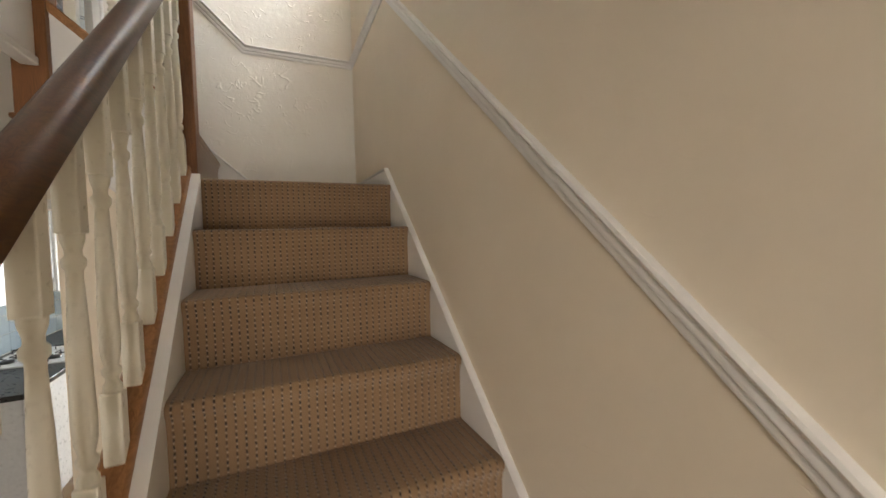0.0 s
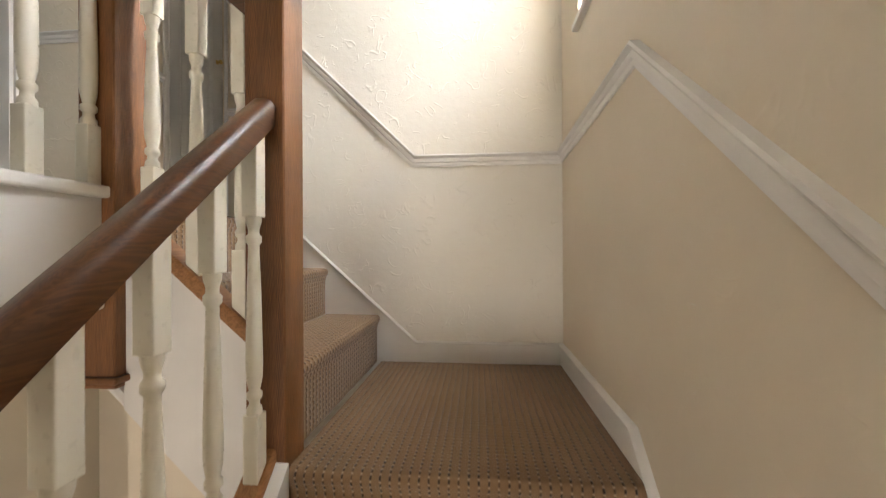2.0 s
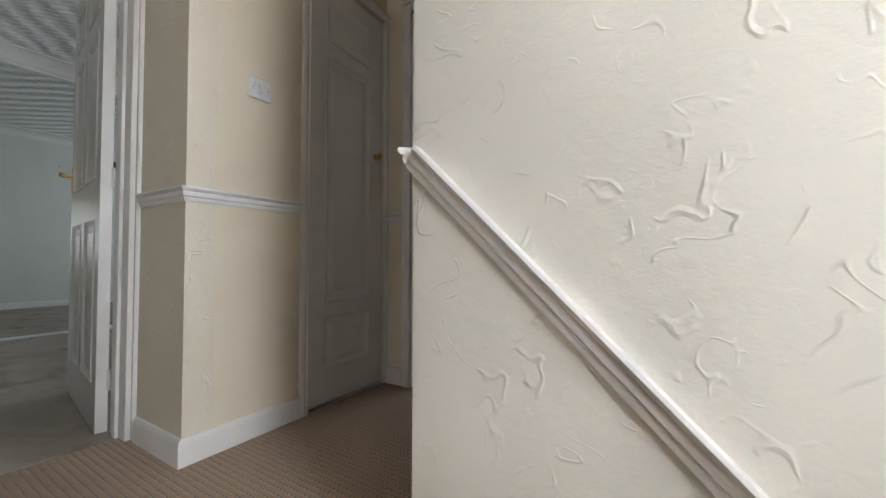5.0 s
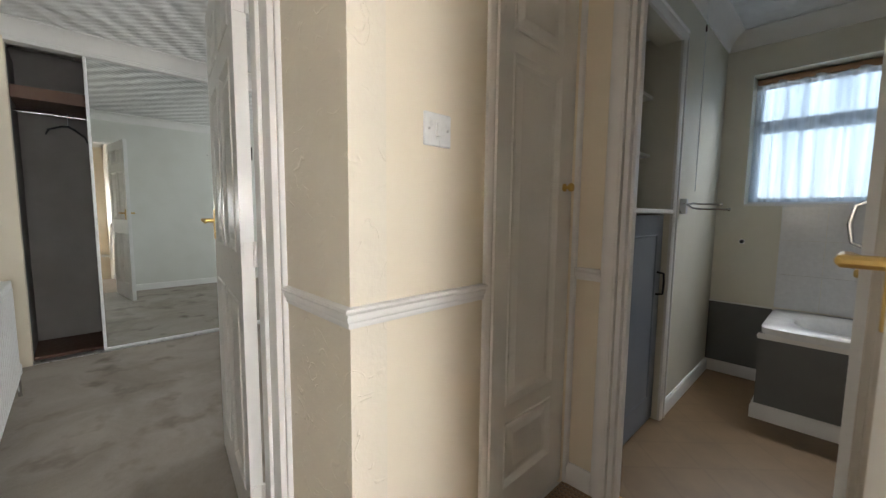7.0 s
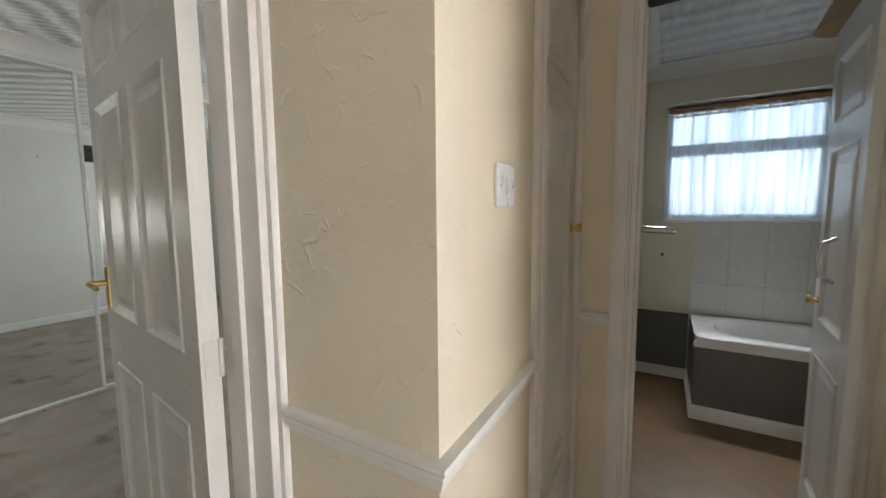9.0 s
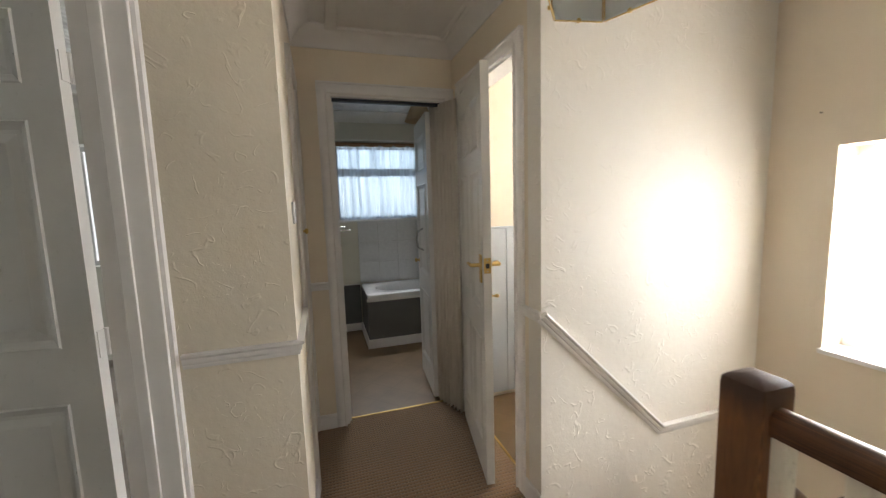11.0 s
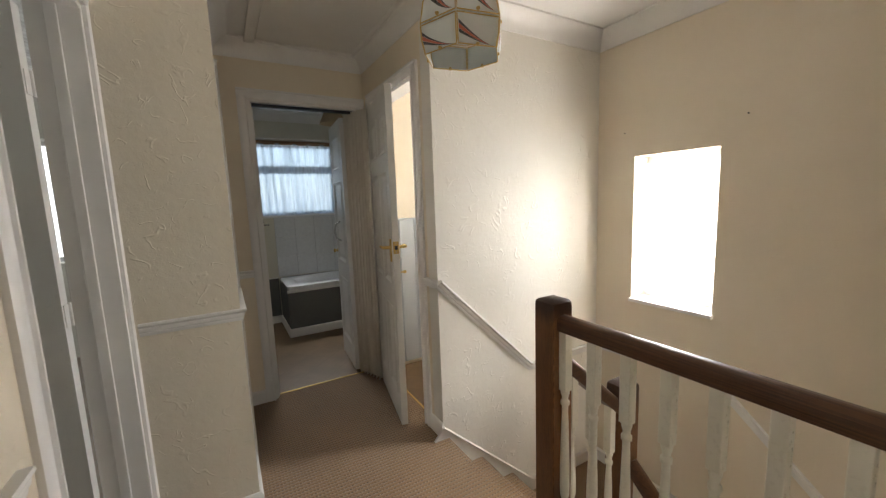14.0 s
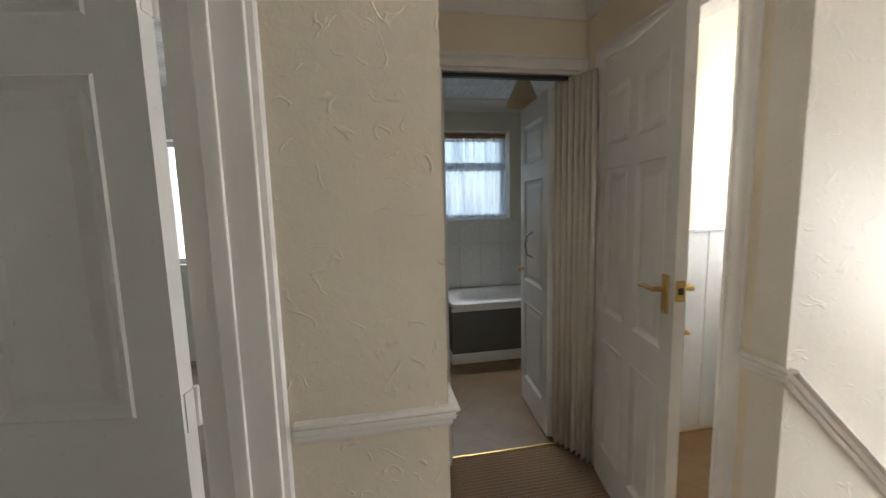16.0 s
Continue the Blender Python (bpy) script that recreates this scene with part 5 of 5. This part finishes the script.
boxed("shelf", (-6.10, -5.62, -0.715, 0.9, 1.93, 2.02), M_BROWN, ward, 0.003, "brown laminate shelf")
bm = bmesh.new()
tube(bm, [(-5.85, -0.715, 1.875), (-5.85, 0.9, 1.875)], 0.013, 12)
smooth(part("hanging_rail", bm, M_CHROME, ward, "chrome hanging rail"))
boxed("plinth", (-6.10, -5.60, -0.715, 0.9, 0.005, 0.03), M_BROWN, ward, 0.002, "brown wardrobe floor")
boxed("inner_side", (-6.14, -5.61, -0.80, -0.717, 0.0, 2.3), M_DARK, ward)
for y0, y1, x in ((-0.325, 0.635, -5.515), (0.615, 1.57, -5.545), (1.55, 2.52, -5.515)):
    sd = boxed("mirror_door", (x - 0.008, x, y0 + 0.02, y1 - 0.02, 0.03, 2.272), M_MIRROR, ward, 0.0, "full-height mirror glass")
    boxed("stile", (x - 0.012, x + 0.012, y0, y0 + 0.02, 0.015, 2.278), M_UPVC, sd, 0.003)
    boxed("stile", (x - 0.012, x + 0.012, y1 - 0.02, y1, 0.015, 2.278), M_UPVC, sd, 0.003)
    boxed("bottom_rail", (x - 0.012, x + 0.012, y0 + 0.02, y1 - 0.02, 0.015, 0.03), M_UPVC, sd, 0.002)
boxed("side_frame", (-5.60, -5.48, 2.52, 2.93, 0.0, 2.30), M_CREAM_SMOOTH, ward)
hang = thing("coat_hanger", "black plastic coat hanger on the wardrobe rail", "coat hanger")
bm = bmesh.new()
tube(bm, [(-5.85 + 0.013 * math.cos(a), -0.43, 1.875 + 0.02 * math.sin(a) + 0.002) for a in (0.2, 0.9, 1.6, 2.4, 3.1, 3.9)] + [(-5.85, -0.43, 1.83), (-5.85, -0.43, 1.80)], 0.003, 8)
part("hook", bm, M_STEEL, hang)
bm = bmesh.new()
tube(bm, [(-5.85, -0.43, 1.80), (-5.79, -0.47, 1.785), (-5.70, -0.54, 1.74), (-5.68, -0.555, 1.70)], [0.009, 0.009, 0.008, 0.005], 8)
tube(bm, [(-5.85, -0.43, 1.80), (-5.91, -0.39, 1.785), (-6.0, -0.33, 1.745), (-6.02, -0.315, 1.70)], [0.009, 0.009, 0.008, 0.005], 8)
smooth(part("shoulders", bm, M_BLACK, hang))

rad = thing("radiator", "white panel radiator under the bedroom wall", "radiator")
bm = bmesh.new()
box(bm, -4.85, -3.35, -0.745, -0.725, 0.12, 0.72, 0.004)
part("panel", bm, M_WHITE, rad)
for i in range(24):
    a = -4.82 + i * 0.0612
    boxed("rib", (a, a + 0.04, -0.727, -0.720, 0.16, 0.68), M_WHITE, rad, 0.003)
boxed("top_grille", (-4.85, -3.35, -0.815, -0.742, 0.70, 0.718), M_WHITE, rad, 0.003)
bm = bmesh.new()
tube(bm, [(-4.87, -0.735, 0.004), (-4.87, -0.735, 0.16), (-4.84, -0.735, 0.16)], 0.009, 8)
smooth(part("pipe", bm, M_CHROME, rad))
bm = bmesh.new()
tube(bm, [(-4.87, -0.735, 0.13), (-4.87, -0.735, 0.145), (-4.87, -0.735, 0.20), (-4.87, -0.735, 0.21)], [0.01, 0.018, 0.018, 0.01], 12)
smooth(part("valve", bm, M_PLASTIC, rad))
for x in (-4.7, -3.5):
    boxed("bracket", (x, x + 0.04, -0.83, -0.745, 0.3, 0.6), M_WHITE, rad)
vent = thing("wall_vent", "small black slotted wall vent", "vent")
for i in range(3):
    boxed("slot", (-2.729, -2.72, 1.50, 1.74, 2.0 + i * 0.062, 2.045 + i * 0.062), M_BLACK, vent, 0.003)
boxed("frame", (-2.726, -2.72, 1.48, 1.76, 1.98, 2.19), M_BLACK, vent, 0.002)

# ---- ground floor ----
slab("floor_hall", -2.75, 0.0, -4.5, 0.45, GROUND - 0.05, GROUND, M_BED_CARPET, "worn beige hall carpet", "floor")
slab("floor_kitchen", -2.75, 0.0, 0.45, 3.17, GROUND - 0.05, GROUND - 0.001, M_VINYL, "tan kitchen vinyl", "floor")
wall("wall_hall_left", "x", -2.75, -2.6, -4.5, 0.40, GROUND, LOW, (), M_CREAM, "cream hall wall", "wall")
wall("wall_kitchen_door", "y", 0.40, 0.50, -2.6, 0.0, GROUND, LOW, [(-2.16, -1.30, GROUND, GROUND + 2.0)], M_CREAM, "cream wall with the kitchen doorway", "wall")
wall("wall_kitchen_left", "x", -2.75, -2.55, 0.50, 3.17, GROUND, LOW, (), M_CREAM_SMOOTH, "pale kitchen wall", "wall")
wall("wall_kitchen_back", "y", 2.99, 3.17, -2.55, 0.0, GROUND, LOW, [(-1.2, 0.0, -1.65, -0.75)], M_CREAM_SMOOTH, "pale kitchen wall with an unseen window opening", "wall")
wall("wall_kitchen_right", "x", 0.0, 0.24, 0.0, 3.17, GROUND, LOW, (), M_CREAM_SMOOTH, "pale kitchen outer wall", "wall")
wall("wall_hall_right_return", "y", 0.10, 0.40, -0.02, 0.0, GROUND, LOW, (), M_CREAM, "cream return wall", "wall")
architrave("architrave", "y", 0.40, -1, -2.16, -1.30, GROUND + 2.0, GROUND)


def base_unit(y0, y1, oven):
    u = thing("kitchen_unit", "white built-in oven with a dark glass door" if oven else "white kitchen base unit with black handle", "cabinet", "kitchen base units")
    boxed("carcass", (-2.55, -1.96, y0, y1, GROUND + 0.12, GROUND + 0.86), M_KIT_WHITE, u)
    boxed("plinth", (-2.55, -2.0, y0, y1, GROUND, GROUND + 0.12), M_KIT_WHITE, u)
    boxed("oven_door" if oven else "cabinet_door", (-1.96, -1.94, y0 + 0.004, y1 - 0.004, GROUND + 0.13, GROUND + 0.855), M_KIT_WHITE, u, 0.003)
    if oven:
        boxed("oven_window", (-1.94, -1.936, y0 + 0.08, y1 - 0.08, GROUND + 0.3, GROUND + 0.58), M_WORKTOP, u, 0.002, "dark glass oven window")
    else:
        bm = bmesh.new()
        ym = y0 + 0.06
        tube(bm, [(-1.94, ym, GROUND + 0.70), (-1.915, ym, GROUND + 0.71), (-1.915, ym, GROUND + 0.77), (-1.94, ym, GROUND + 0.78)], 0.006, 8)
        part("handle", bm, M_BLACK, u, "black bow handle")


for i in range(4):
    base_unit(0.55 + i * 0.6, 0.55 + (i + 1) * 0.6 - 0.002, i == 1)
tagged(boxed("worktop", (-2.55, -1.92, 0.50, 2.95, GROUND + 0.865, GROUND + 0.90), M_WORKTOP, None, 0.004), "black laminate kitchen worktop", "worktop")
for i in range(4):
    u = thing("wall_cabinet" if i != 1 else "cooker_hood", "white kitchen wall cabinet with black handle" if i != 1 else "grey integrated cooker hood", "cabinet" if i != 1 else "cooker hood", "kitchen wall cabinets" if i != 1 else "")
    y0, y1 = 0.55 + i * 0.6, 0.55 + (i + 1) * 0.6 - 0.003
    zb = GROUND + (1.38 if i != 1 else 1.5)
    boxed("carcass", (-2.55, -2.24, y0, y1, zb, GROUND + 2.1), M_KIT_WHITE if i != 1 else M_STEEL, u, 0.003)
    if i != 1:
        boxed("cabinet_door", (-2.24, -2.22, y0 + 0.003, y1 - 0.003, zb, GROUND + 2.1), M_KIT_WHITE, u, 0.003)
        bm = bmesh.new()
        tube(bm, [(-2.22, y0 + 0.06, zb + 0.05), (-2.195, y0 + 0.06, zb + 0.06), (-2.195, y0 + 0.06, zb + 0.11), (-2.22, y0 + 0.06, zb + 0.12)], 0.006, 8)
        part("handle", bm, M_BLACK, u, "black bow handle")
tiles = thing("tiled_splashback", "grey-blue ceramic kitchen wall tiles", "splashback")
for i in range(16):
    for j in range(3):
        boxed("tile", (-2.55, -2.542, 0.55 + i * 0.15 + 0.002, 0.55 + (i + 1) * 0.15 - 0.002, GROUND + 0.905 + j * 0.155, GROUND + 0.905 + (j + 1) * 0.155 - 0.004), M_KIT_TILE, tiles)
hob = thing("gas_hob", "white gas hob with black pan supports", "hob")
boxed("hob_plate", (-2.48, -1.98, 1.17, 1.73, GROUND + 0.90, GROUND + 0.912), M_KIT_WHITE, hob, 0.004)
for x in (-2.36, -2.1):
    for y in (1.31, 1.59):
        bm = bmesh.new()
        tube(bm, [(x, y, GROUND + 0.912), (x, y, GROUND + 0.928), (x, y, GROUND + 0.932)], [0.045, 0.04, 0.02], 16)
        part("burner", bm, M_BLACK, hob, "black burner cap")
        bm = bmesh.new()
        for dx, dy in ((0.1, 0), (-0.1, 0), (0, 0.1), (0, -0.1)):
            tube(bm, [(x + dx, y + dy, GROUND + 0.912), (x + dx, y + dy, GROUND + 0.945), (x + dx * 0.25, y + dy * 0.25, GROUND + 0.945)], 0.005, 6)
        part("pan_support", bm, M_BLACK, hob, "black wire pan support")

# ---- raised trowel marks on the textured plaster ----


def trowel_marks(name, axis, plane, out, u0, u1, z0, z1, count, keep, label, size=1.0, material=M_ARTEX_DAYLIT):
    """Thin broken ridges and drags left by a trowel, in loose clusters, joined on one wall."""
    rng = random.Random(count)
    bm = bmesh.new()

    def ridge(u, z, ang, n, ln, bend, w, h):
        last = None
        for k in range(n):
            f = math.sin(math.pi * (k + 0.35) / (n - 0.3)) ** 0.7
            c, s_ = math.cos(ang), math.sin(ang)
            row = []
            for a, o in ((-w * 1.6, 0.0), (0, h), (w * 0.5, 0.0)):
                uu, zz = u - s_ * a * f, z + c * a * f
                oo = plane + out * (o * f - 0.0003)
                row.append(bm.verts.new((oo, uu, zz) if axis == "x" else (uu, oo, zz)))
            if last:
                bm.faces.new((last[0], row[0], row[1], last[1]))
                bm.faces.new((last[1], row[1], row[2], last[2]))
            last = row
            u, z, ang = u + c * ln, z + s_ * ln, ang + bend + rng.gauss(0, 0.10)
    for _ in range(count):
        cu, cz = rng.uniform(u0, u1), rng.uniform(z0, z1)
        sweep = rng.uniform(0, 3.14) if rng.random() < 0.5 else rng.gauss(2.2, 0.5)
        for _ in range(rng.choice((1, 1, 2, 3, 4))):
            u, z = cu + rng.gauss(0, 0.03) * size, cz + rng.gauss(0, 0.03) * size
            if not (u0 < u < u1 and z0 < z < z1 and keep(u, z)):
                continue
            ridge(u, z, sweep + rng.gauss(0, 0.45), rng.randint(4, 9), size * rng.uniform(0.0016, 0.0052), rng.gauss(0, 0.06),
                  size * rng.uniform(0.0006, 0.0013), size * rng.uniform(0.00025, 0.0007))
    ob = smooth(part(name, bm, material), 80)
    return tagged(ob, label, "plaster texture", kind="stuff")


trowel_marks("plaster_texture", "y", 0.0, -1, -1.25, -0.04, -0.5, 2.24, 1700, lambda u, z: abs(z - max(0.262, 0.888 - 0.963 * (u + 1.29))) > 0.05, "raised trowel marks in cream plaster by the stairs")
trowel_marks("plaster_texture", "y", 0.0, -1, -2.54, -2.26, 0.12, 2.22, 520, lambda u, z: abs(z - 0.905) > 0.05, "raised trowel marks in cream plaster by the bedroom door", 1.1, M_ARTEX_CREAM)
trowel_marks("plaster_texture", "x", 0.0, -1, -1.6, -0.02, -0.4, 0.2, 60, lambda u, z: True, "faint trowel marks in the stairwell wall")
